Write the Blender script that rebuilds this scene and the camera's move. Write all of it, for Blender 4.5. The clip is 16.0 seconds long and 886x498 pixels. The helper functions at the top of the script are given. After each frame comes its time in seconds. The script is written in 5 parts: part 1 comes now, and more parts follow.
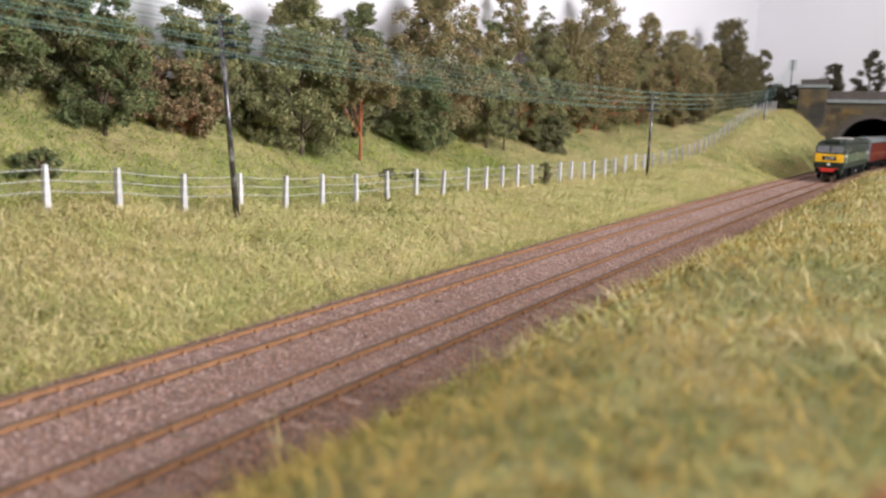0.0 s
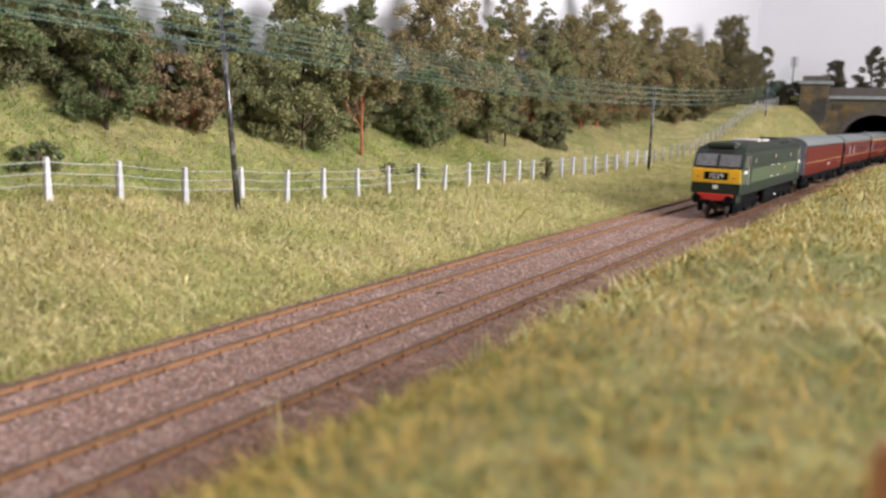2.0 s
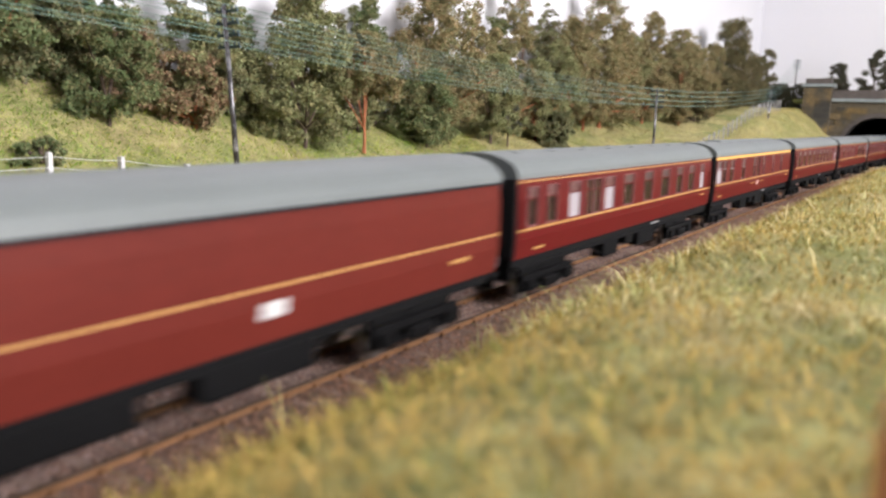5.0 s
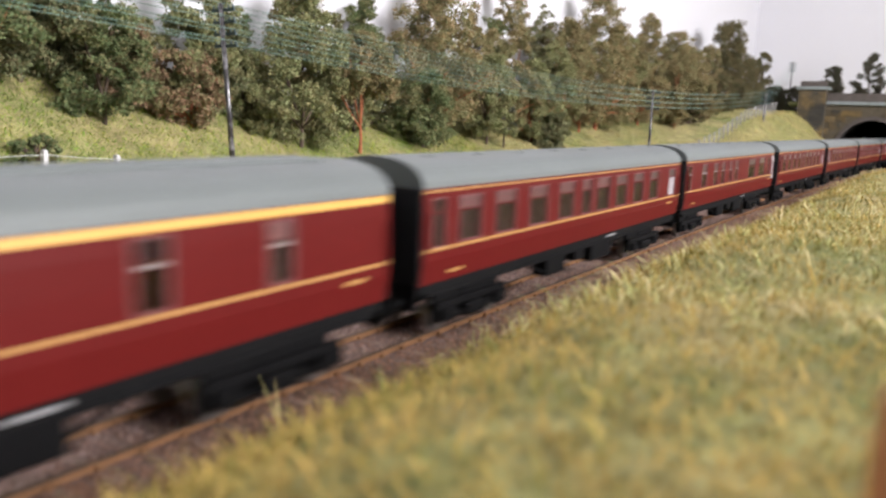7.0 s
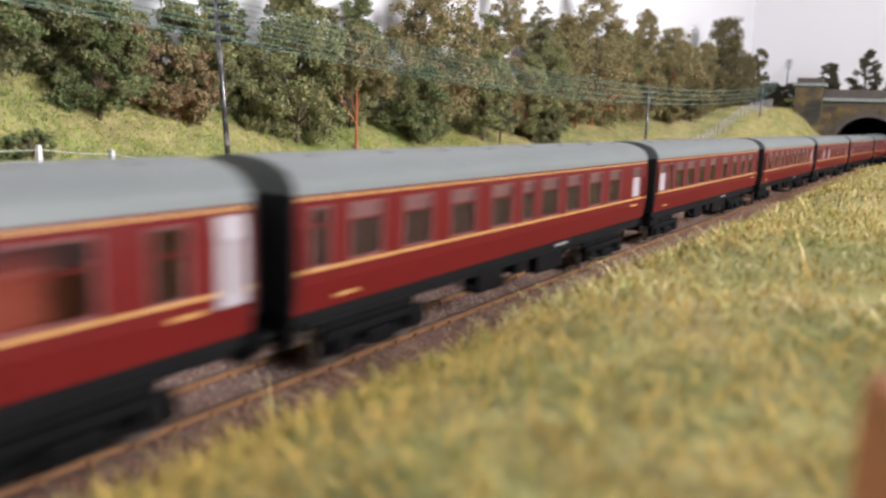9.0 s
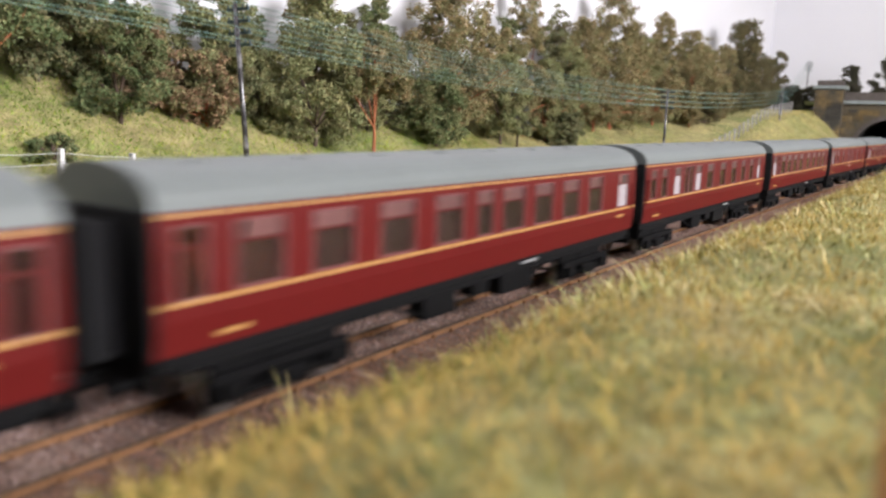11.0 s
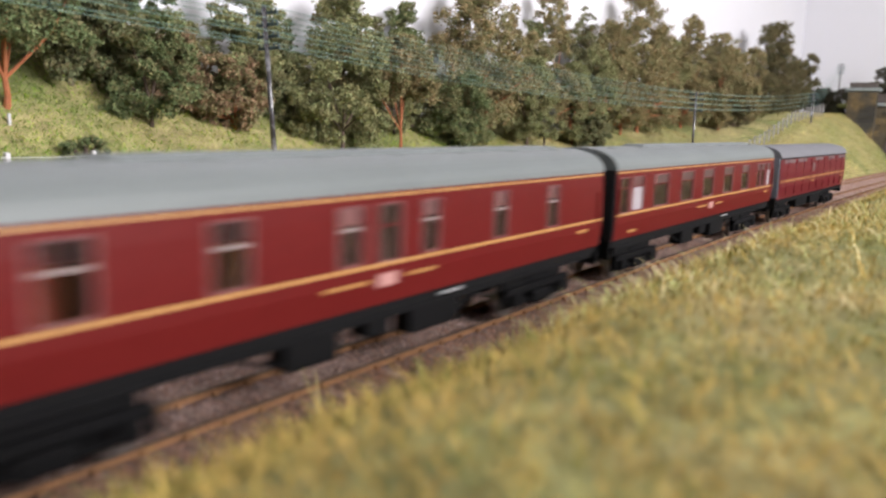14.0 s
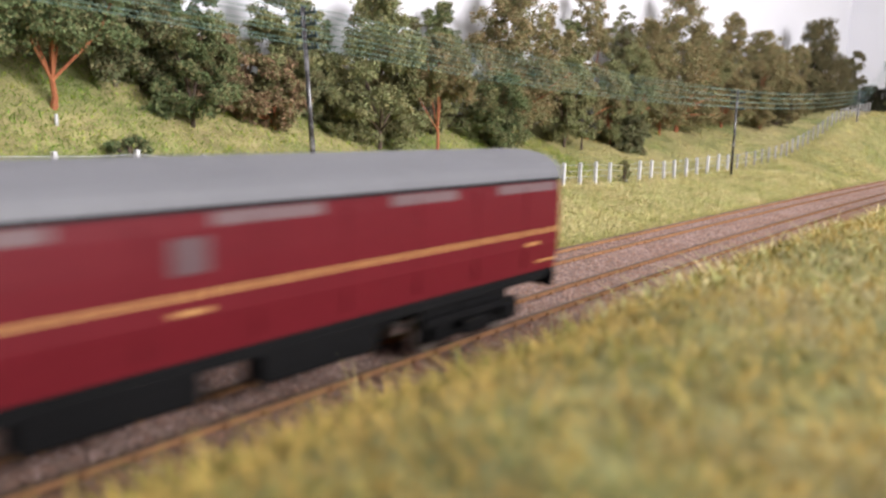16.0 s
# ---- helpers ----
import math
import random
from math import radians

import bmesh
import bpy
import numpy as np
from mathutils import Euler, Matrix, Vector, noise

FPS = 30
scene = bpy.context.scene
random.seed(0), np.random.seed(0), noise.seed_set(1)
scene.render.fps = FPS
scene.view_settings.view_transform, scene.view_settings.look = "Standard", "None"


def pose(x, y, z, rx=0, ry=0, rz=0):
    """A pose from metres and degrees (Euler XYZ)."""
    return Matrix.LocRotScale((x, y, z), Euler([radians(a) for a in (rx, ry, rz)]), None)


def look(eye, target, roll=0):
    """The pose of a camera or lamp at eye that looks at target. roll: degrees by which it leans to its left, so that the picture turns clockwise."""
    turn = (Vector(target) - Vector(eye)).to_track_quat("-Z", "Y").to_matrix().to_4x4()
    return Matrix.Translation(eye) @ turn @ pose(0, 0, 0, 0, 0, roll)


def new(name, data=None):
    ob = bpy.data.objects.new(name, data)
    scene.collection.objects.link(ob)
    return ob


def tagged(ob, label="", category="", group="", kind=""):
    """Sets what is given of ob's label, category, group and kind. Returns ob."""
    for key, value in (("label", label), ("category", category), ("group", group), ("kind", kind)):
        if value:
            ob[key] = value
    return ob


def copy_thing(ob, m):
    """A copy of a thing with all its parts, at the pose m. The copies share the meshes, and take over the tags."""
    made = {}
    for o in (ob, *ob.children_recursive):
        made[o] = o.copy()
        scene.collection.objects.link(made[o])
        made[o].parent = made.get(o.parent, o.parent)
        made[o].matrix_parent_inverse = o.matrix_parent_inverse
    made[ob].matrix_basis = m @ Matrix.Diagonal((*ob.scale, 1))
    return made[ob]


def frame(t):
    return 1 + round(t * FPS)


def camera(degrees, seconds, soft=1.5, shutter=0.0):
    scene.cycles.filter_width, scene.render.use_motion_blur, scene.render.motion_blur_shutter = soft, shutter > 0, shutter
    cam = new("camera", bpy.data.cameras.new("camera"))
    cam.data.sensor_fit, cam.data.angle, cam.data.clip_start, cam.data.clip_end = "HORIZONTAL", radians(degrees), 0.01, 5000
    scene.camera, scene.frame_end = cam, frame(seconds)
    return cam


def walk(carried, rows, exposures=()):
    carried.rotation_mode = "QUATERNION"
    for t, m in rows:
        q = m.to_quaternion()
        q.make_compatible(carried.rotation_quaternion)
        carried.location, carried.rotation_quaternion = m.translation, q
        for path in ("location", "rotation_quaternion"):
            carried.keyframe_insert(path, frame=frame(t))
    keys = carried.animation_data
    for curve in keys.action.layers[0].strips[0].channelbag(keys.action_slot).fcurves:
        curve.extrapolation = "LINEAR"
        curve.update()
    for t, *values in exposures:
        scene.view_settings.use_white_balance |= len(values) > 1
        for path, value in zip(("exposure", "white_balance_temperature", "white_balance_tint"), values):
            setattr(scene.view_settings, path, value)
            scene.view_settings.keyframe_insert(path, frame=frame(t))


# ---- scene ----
cam = camera(59.36, 16.0, soft=2.3, shutter=0.6)
cam.data.dof.use_dof = True
cam.data.dof.focus_distance = 0.50
cam.data.dof.aperture_fstop = 16.5


def aimed(yaw, pitch, roll, x, y, z):
    """Camera pose from heading (from +x towards +y), pitch and roll in degrees."""
    a, p = radians(yaw), radians(pitch)
    way = Vector((math.cos(p) * math.cos(a), math.cos(p) * math.sin(a), math.sin(p)))
    return look((x, y, z), Vector((x, y, z)) + way, roll)


walk(cam, [(t, aimed(*v)) for t, *v in (
    (0, 31.66, -9.95, 1.73, 0.0004, -0.1383, 0.0749),
    (0.5, 31.75, -9.99, 1.67, 0.0009, -0.1379, 0.0747),
    (1, 31.87, -10.10, 1.57, 0.0011, -0.1380, 0.0746),
    (1.5, 31.81, -10.12, 1.56, 0.0004, -0.1382, 0.0732),
    (2, 31.77, -10.03, 1.61, 0.0003, -0.1385, 0.0718),
    (2.5, 31.78, -9.89, 1.65, 0.0002, -0.1386, 0.0709),
    (3, 31.81, -9.83, 1.64, 0.0000, -0.1389, 0.0702),
    (3.5, 31.92, -9.81, 1.63, 0.0002, -0.1386, 0.0698),
    (4, 31.97, -9.83, 1.68, 0.0002, -0.1384, 0.0694),
    (6.5, 31.72, -9.66, 1.93, 0.0000, -0.1387, 0.0680),
    (7, 31.59, -9.70, 2.04, -0.0002, -0.1384, 0.0681),
    (7.5, 31.47, -9.79, 2.09, -0.0003, -0.1386, 0.0679),
    (8, 31.46, -9.88, 2.09, -0.0001, -0.1388, 0.0679),
    (8.5, 31.39, -9.93, 2.12, -0.0001, -0.1386, 0.0678),
    (9, 31.36, -9.93, 2.07, 0.0003, -0.1390, 0.0674),
    (11.5, 33.12, -9.58, 1.83, -0.0002, -0.1388, 0.0665),
    (12, 33.55, -9.55, 1.75, -0.0002, -0.1387, 0.0664),
    (12.5, 33.74, -9.57, 1.69, -0.0002, -0.1385, 0.0663),
    (13, 33.84, -9.57, 1.66, -0.0002, -0.1388, 0.0659),
    (13.5, 34.01, -9.59, 1.63, -0.0002, -0.1385, 0.0658),
    (14, 34.58, -9.34, 1.67, -0.0004, -0.1388, 0.0649),
    (14.5, 35.21, -9.12, 1.65, -0.0007, -0.1388, 0.0647),
    (15, 35.96, -8.88, 1.57, -0.0005, -0.1388, 0.0637),
    (15.5, 36.78, -8.96, 1.39, -0.0003, -0.1388, 0.0631),
    (16, 37.31, -9.21, 1.27, -0.0005, -0.1386, 0.0624),
)], exposures=[(0.0, 0.10), (2.0, 0.12), (3.0, 0.36), (4.0, 0.44), (6.5, 0.28), (9.0, 0.28), (11.5, 0.30), (12.5, 0.29), (13.5, 0.29), (14.5, 0.13), (15.5, 0.12), (16.0, 0.24)])

# ---- light: a window in the long wall, an added overhead fill, and the room ----
world = bpy.data.worlds.new("world")
scene.world = world
world.use_nodes = True
wn = world.node_tree
sky = wn.nodes.new("ShaderNodeTexSky")
sky.sky_type = "NISHITA"
sky.sun_disc = False
sky.sun_elevation, sky.sun_rotation = radians(40), radians(200)
wn.links.new(sky.outputs[0], wn.nodes["Background"].inputs[0])
wn.nodes["Background"].inputs[1].default_value = 0.08


def area_lamp(name, eye, target, sx, sy, watts, colour):
    d = bpy.data.lights.new(name, "AREA")
    d.shape, d.size, d.size_y, d.energy, d.color = "RECTANGLE", sx, sy, watts, colour
    ob = new(name, d)
    ob.matrix_world = look(eye, target)
    return ob


area_lamp("window_light", (0.50, -1.78, 0.68), (0.60, 0.1, 0.05), 1.2, 0.70, 64.0, (1.0, 0.95, 0.965))
# Weak fill added overhead to balance the light; it belongs to no fitting.
area_lamp("overhead_fill", (0.60, -0.85, 1.40), (0.60, -0.7, 0.0), 1.6, 0.7, 3.0, (1.0, 0.96, 0.90))


# ---- materials ----
def mat(name, colour, rough=0.6, dark=0.75, light=1.2, scale=200.0, fine=1500.0, bump=0.0, metal=0.0,
        second=None, island=0.0, per_object=0.0, spec=0.5, coat=0.0, second_scale=40.0, second_at=0.5):
    """Procedural surface: base colour varied at two scales, optional second colour in patches, fine relief."""
    m = bpy.data.materials.new(name)
    m.use_nodes = True
    nt = m.node_tree
    N, L = nt.nodes, nt.links
    b = N["Principled BSDF"]
    b.inputs["Roughness"].default_value = rough
    b.inputs["Metallic"].default_value = metal
    b.inputs["Specular IOR Level"].default_value = spec
    b.inputs["Coat Weight"].default_value = coat
    tc = N.new("ShaderNodeNewGeometry")
    n1 = N.new("ShaderNodeTexNoise")
    n1.inputs["Scale"].default_value, n1.inputs["Detail"].default_value = scale, 3
    n2 = N.new("ShaderNodeTexNoise")
    n2.inputs["Scale"].default_value, n2.inputs["Detail"].default_value = fine, 2
    co = N.new("ShaderNodeTexCoord")
    for n in (n1, n2):
        L.new(co.outputs["Object"], n.inputs["Vector"])
    mul = N.new("ShaderNodeMath")
    mul.operation = "ADD"
    L.new(n1.outputs["Fac"], mul.inputs[0])
    L.new(n2.outputs["Fac"], mul.inputs[1])
    rng = N.new("ShaderNodeMapRange")
    rng.inputs["From Min"].default_value, rng.inputs["From Max"].default_value = 0.7, 1.3
    rng.inputs["To Min"].default_value, rng.inputs["To Max"].default_value = dark, light
    L.new(mul.outputs[0], rng.inputs["Value"])
    value = rng.outputs[0]
    if island or per_object:
        if island:
            r = tc.outputs["Random Per Island"]
        else:
            r = N.new("ShaderNodeObjectInfo").outputs["Random"]
        rr = N.new("ShaderNodeMapRange")
        k = island or per_object
        rr.inputs["To Min"].default_value, rr.inputs["To Max"].default_value = 1 - k, 1 + k
        L.new(r, rr.inputs["Value"])
        mm = N.new("ShaderNodeMath")
        mm.operation = "MULTIPLY"
        L.new(value, mm.inputs[0])
        L.new(rr.outputs[0], mm.inputs[1])
        value = mm.outputs[0]
    base = N.new("ShaderNodeMix")
    base.data_type = "RGBA"
    base.inputs[6].default_value = (*colour, 1)
    base.inputs[7].default_value = (*(second or colour), 1)
    base.inputs[0].default_value = 0
    if second:
        n3 = N.new("ShaderNodeTexNoise")
        n3.inputs["Scale"].default_value, n3.inputs["Detail"].default_value = second_scale, 4
        L.new(co.outputs["Object"], n3.inputs["Vector"])
        r3 = N.new("ShaderNodeMapRange")
        r3.inputs["From Min"].default_value, r3.inputs["From Max"].default_value = second_at - 0.12, second_at + 0.12
        if island:
            add = N.new("ShaderNodeMath")
            add.operation = "ADD"
            sub = N.new("ShaderNodeMath")
            sub.operation = "MULTIPLY_ADD"
            sub.inputs[1].default_value, sub.inputs[2].default_value = 0.5, -0.25
            wob = N.new("ShaderNodeMath")
            wob.operation = "FRACT"
            w2 = N.new("ShaderNodeMath")
            w2.operation = "MULTIPLY"
            w2.inputs[1].default_value = 37.7
            L.new(tc.outputs["Random Per Island"], w2.inputs[0])
            L.new(w2.outputs[0], wob.inputs[0])
            L.new(wob.outputs[0], sub.inputs[0])
            L.new(sub.outputs[0], add.inputs[0])
            L.new(n3.outputs["Fac"], add.inputs[1])
            L.new(add.outputs[0], r3.inputs["Value"])
        else:
            L.new(n3.outputs["Fac"], r3.inputs["Value"])
        L.new(r3.outputs[0], base.inputs[0])
    out = N.new("ShaderNodeMix")
    out.data_type, out.blend_type = "RGBA", "MULTIPLY"
    out.inputs[0].default_value = 1
    L.new(base.outputs[2], out.inputs[6])
    L.new(value, out.inputs[7])
    L.new(out.outputs[2], b.inputs["Base Color"])
    if bump:
        bp = N.new("ShaderNodeBump")
        bp.inputs["Strength"].default_value, bp.inputs["Distance"].default_value = 1.0, bump
        L.new(mul.outputs[0], bp.inputs["Height"])
        L.new(bp.outputs[0], b.inputs["Normal"])
    return m


M_WALL = mat("white_wall_paint", (0.68, 0.685, 0.73), 0.9, 0.97, 1.03, 3, 300, bump=0.0003)
# Unseen ceiling and walls, toned down so that less light bounces back.
M_CEIL = mat("off_white_ceiling_paint", (0.62, 0.61, 0.60), 0.9, 0.97, 1.03, 3, 300)
M_ROOM = mat("bounce_cutting_beige_paint", (0.36, 0.34, 0.31), 0.9, 0.95, 1.05, 3, 300)
M_FLOOR = mat("grey_carpet", (0.20, 0.19, 0.18), 0.95, 0.8, 1.2, 40, 900)
M_TURF = mat("turf_base", (0.38, 0.33, 0.15), 0.95, 0.6, 1.3, 120, 900, bump=0.0008, second=(0.23, 0.25, 0.09), second_scale=22)
M_GRASS = mat("static_grass", (0.63, 0.53, 0.235), 0.7, 0.75, 1.25, 60, 700, second=(0.33, 0.36, 0.095), island=0.5, second_scale=16, second_at=0.54, spec=0.2)
# Straw grass, darkened to put the shade on the near bank into its colour.
M_GRASS_NEAR = mat("shade_darkened_straw_grass", (0.45, 0.312, 0.088), 0.7, 0.80, 1.20, 60, 700, second=(0.185, 0.182, 0.042), island=0.34, second_scale=44, second_at=0.52, spec=0.2)
M_STRAW = mat("pale_straw_fibre", (0.80, 0.68, 0.38), 0.7, 0.85, 1.15, 60, 700, second=(0.52, 0.55, 0.22), island=0.25, second_scale=30, spec=0.2)
M_GRASS_GREEN = mat("green_static_grass", (0.43, 0.46, 0.075), 0.7, 0.75, 1.25, 60, 700, second=(0.20, 0.35, 0.046), island=0.45, second_scale=14, second_at=0.48, spec=0.2)
M_BALLAST = mat("ballast_bed", (0.235, 0.155, 0.132), 0.95, 0.6, 1.35, 500, 1400, bump=0.0006, second=(0.16, 0.10, 0.07), second_scale=25, second_at=0.6)
M_CESS = mat("brown_cess_stone", (0.25, 0.128, 0.082), 0.9, 0.8, 1.2, 300, 1500, second=(0.32, 0.185, 0.135), island=0.45, second_scale=30)
M_STONE = mat("ballast_stone", (0.41, 0.292, 0.258), 0.9, 0.85, 1.15, 300, 1500, second=(0.30, 0.175, 0.130), island=0.32, second_scale=30)
M_SLEEPER = mat("weathered_sleeper", (0.27, 0.185, 0.15), 0.9, 0.7, 1.3, 300, 2000, bump=0.0002, per_object=0.2)
M_RAIL = mat("rusty_rail", (0.32, 0.165, 0.078), 0.75, 0.7, 1.25, 150, 1500, bump=0.00005)
# Dark brown head: the shadow line along the rail is painted here.
M_RAILTOP = mat("shadow_line_rail_head", (0.13, 0.085, 0.06), 0.5, 0.8, 1.2, 100, 900, metal=0.4)
M_CHAIR = mat("rusty_rail_chair", (0.33, 0.175, 0.085), 0.85, 0.7, 1.3, 300, 1500)
M_CONCRETE = mat("pale_concrete", (0.56, 0.56, 0.58), 0.9, 0.85, 1.1, 300, 1500, per_object=0.08)
M_FARPOST = mat("weathered_grey_concrete", (0.36, 0.35, 0.35), 0.9, 0.85, 1.1, 300, 1500)
M_WIRE = mat("grey_fence_wire", (0.50, 0.52, 0.52), 0.6, 0.9, 1.1)
M_TELWIRE = mat("green_elastic_wire", (0.14, 0.25, 0.21), 0.6, 0.9, 1.1)
# Dark creosote; the pale second colour paints the glints on the pole.
M_POLE = mat("creosoted_pole_painted_glints", (0.035, 0.033, 0.036), 0.22, 0.7, 1.4, 250, 1500, spec=0.9, second=(0.42, 0.42, 0.45), second_scale=110, second_at=0.64)
M_ARM = mat("blue_grey_crossarm", (0.045, 0.075, 0.085), 0.6, 0.8, 1.2)
M_BARK = mat("orange_wire_trunk", (0.36, 0.125, 0.055), 0.85, 0.7, 1.3, 200, 1200)
M_BARKDARK = mat("dark_twig_trunk", (0.10, 0.07, 0.05), 0.9, 0.7, 1.3, 200, 1200)


def leaf_mat(name, colour, second, at=0.5, k=0.26):
    return mat(name, colour, 0.85, 0.82, 1.15, 60, 700, second=second, island=k, second_scale=64, second_at=at, spec=0.2)


M_LEAF = [
    leaf_mat("green_foliage", (0.136, 0.182, 0.080), (0.205, 0.190, 0.090), 0.56),
    leaf_mat("olive_foliage", (0.272, 0.246, 0.118), (0.206, 0.232, 0.108), 0.48),
    leaf_mat("brown_foliage", (0.310, 0.228, 0.119), (0.196, 0.206, 0.096), 0.52),
    leaf_mat("dark_foliage", (0.172, 0.196, 0.100), (0.204, 0.174, 0.092), 0.55),
    leaf_mat("russet_foliage", (0.330, 0.205, 0.130), (0.210, 0.205, 0.098), 0.50),
    leaf_mat("grey_twig_foliage", (0.123, 0.138, 0.123), (0.150, 0.140, 0.120), 0.5, 0.4),
    leaf_mat("dark_brown_hedge", (0.080, 0.066, 0.048), (0.064, 0.070, 0.042), 0.5, 0.4),
    leaf_mat("dark_olive_brown_foliage", (0.176, 0.134, 0.070), (0.118, 0.122, 0.060), 0.5),
]
M_MASONRY = mat("portal_masonry", (0.085, 0.070, 0.046), 0.9, 0.75, 1.25, 120, 900, bump=0.0002)
M_BLOCK = mat("sandstone_block", (0.165, 0.112, 0.042), 0.9, 0.7, 1.25, 120, 900, bump=0.0002, second=(0.050, 0.047, 0.040), per_object=0.3, second_scale=28, second_at=0.47)
M_COPING = mat("blue_grey_coping", (0.22, 0.25, 0.25), 0.85, 0.8, 1.2, 120, 900)
M_PARAPET = mat("brown_parapet_stone", (0.085, 0.072, 0.066), 0.9, 0.75, 1.25, 120, 900, bump=0.0002)
M_LINING = mat("black_tunnel_lining", (0.025, 0.023, 0.022), 0.95)
M_MAROON = mat("maroon_coach_paint", (0.098, 0.0084, 0.0078), 0.45, 0.93, 1.07, 30, 400, spec=0.12)
M_MAROON2 = mat("crimson_van_paint", (0.098, 0.0084, 0.0128), 0.45, 0.93, 1.07, 30, 400, spec=0.12)
M_VANRED = mat("dull_van_red", (0.105, 0.016, 0.011), 0.55, 0.9, 1.1, 30, 400, spec=0.12)
M_ROOF = mat("grey_green_roof", (0.128, 0.146, 0.147), 0.5, 0.93, 1.07, 25, 400)
M_ROOFV = mat("slate_grey_roof", (0.125, 0.128, 0.142), 0.6, 0.93, 1.07, 25, 400)
M_BLACK = mat("black_underframe", (0.004, 0.004, 0.0045), 0.85, 0.8, 1.25, 80, 900, spec=0.15)
M_ENDBLACK = mat("black_gangway", (0.014, 0.014, 0.016), 0.8, 0.85, 1.15, 80, 900, spec=0.2)
M_BAND = mat("ochre_yellow_band", (0.62, 0.36, 0.085), 0.45, 0.93, 1.07, 60, 700)
M_DULLWIN = mat("dull_guard_window", (0.085, 0.050, 0.056), 0.35, 0.9, 1.1, 60, 700)
M_LOUVRE = mat("dusty_red_grey_louvre", (0.105, 0.062, 0.066), 0.6, 0.9, 1.1, 60, 700)
M_ENDGREY = mat("slate_grey_van_end", (0.15, 0.155, 0.18), 0.6, 0.9, 1.1, 60, 700)
M_GOLD = mat("gold_lining", (0.43, 0.240, 0.078), 0.45, 0.93, 1.07, 60, 700)
M_YELLOW = mat("yellow_paint", (0.92, 0.52, 0.022), 0.4, 0.95, 1.05, 60, 700)
M_GREEN = mat("dark_green_paint", (0.018, 0.028, 0.019), 0.5, 0.93, 1.07, 40, 500, spec=0.3)
M_LIME = mat("pale_green_paint", (0.070, 0.094, 0.051), 0.5, 0.95, 1.05, 40, 500, spec=0.3)
M_LOCOROOF = mat("weathered_green_roof", (0.018, 0.023, 0.018), 0.75, 0.8, 1.2, 60, 500, spec=0.2)
M_RED = mat("red_buffer_beam", (0.62, 0.035, 0.020), 0.45, 0.93, 1.07, 60, 500)
M_WHITE = mat("white_paint", (0.78, 0.76, 0.74), 0.5, 0.95, 1.05, 60, 500)
M_SILVER = mat("pale_grey_metal", (0.55, 0.55, 0.55), 0.4, 0.9, 1.1, 100, 700)
M_STEEL = mat("wheel_steel", (0.30, 0.29, 0.28), 0.35, 0.8, 1.2, 200, 900, metal=0.8)
M_BLIND = mat("white_frosted_window", (0.32, 0.29, 0.31), 0.5, 0.95, 1.05, 60, 500)
M_SEAT = mat("brown_seat_moulding", (0.42, 0.15, 0.13), 0.7, 0.8, 1.2, 90, 600)
M_WOOD = mat("orange_brown_wood", (0.40, 0.17, 0.07), 0.6, 0.8, 1.2, 60, 600, bump=0.0001)
M_FRAME = mat("window_frame_white", (0.75, 0.75, 0.74), 0.5, 0.96, 1.04)


def glass(name, tint, rough=0.05, ior=1.5):
    m = bpy.data.materials.new(name)
    m.use_nodes = True
    N, L = m.node_tree.nodes, m.node_tree.links
    out = N["Material Output"]
    N.remove(N["Principled BSDF"])
    tr = N.new("ShaderNodeBsdfTransparent")
    tr.inputs[0].default_value = (*tint, 1)
    gl = N.new("ShaderNodeBsdfGlossy")
    gl.inputs["Roughness"].default_value = rough
    fr = N.new("ShaderNodeFresnel")
    fr.inputs["IOR"].default_value = ior
    mx = N.new("ShaderNodeMixShader")
    L.new(fr.outputs[0], mx.inputs[0])
    L.new(tr.outputs[0], mx.inputs[1])
    L.new(gl.outputs[0], mx.inputs[2])
    L.new(mx.outputs[0], out.inputs[0])
    return m


# The red tints put reflections of the red sides into the glass colour.
M_GLASS = glass("coach_glass", (0.82, 0.52, 0.46), 0.14, 1.52)
M_VENT = glass("reflection_tinted_vent_glass", (0.66, 0.34, 0.33), 0.30, 1.45)
M_PANE = glass("clear_glass", (0.95, 0.95, 0.95))


# ---- mesh helpers ----
def obj(name, bm, material, parent=None, label="", smooth=False):
    me = bpy.data.meshes.new(name)
    bm.normal_update()
    bm.to_mesh(me)
    bm.free()
    for m in (material if isinstance(material, (list, tuple)) else [material]):
        me.materials.append(m)
    if smooth:
        for p in me.polygons:
            p.use_smooth = True
    ob = new(name, me)
    if parent:
        ob.parent = parent
    if label:
        tagged(ob, label)
    return ob


def part(name, bm, material, parent, label="", smooth=False):
    return obj(name, bm, material, parent, label, smooth)


def array_mesh(name, verts, faces, material):
    """Mesh from numpy arrays; faces: an (n, 3) or (n, 4) array."""
    me = bpy.data.meshes.new(name)
    verts, faces = np.asarray(verts, np.float32), np.asarray(faces, np.int32)
    n, k = faces.shape
    me.vertices.add(len(verts))
    me.vertices.foreach_set("co", verts.ravel())
    me.loops.add(n * k)
    me.loops.foreach_set("vertex_index", faces.ravel())
    me.polygons.add(n)
    me.polygons.foreach_set("loop_start", np.arange(0, n * k, k, dtype=np.int32))
    me.polygons.foreach_set("loop_total", np.full(n, k, np.int32))
    me.update(calc_edges=True)
    me.materials.append(material)
    return me


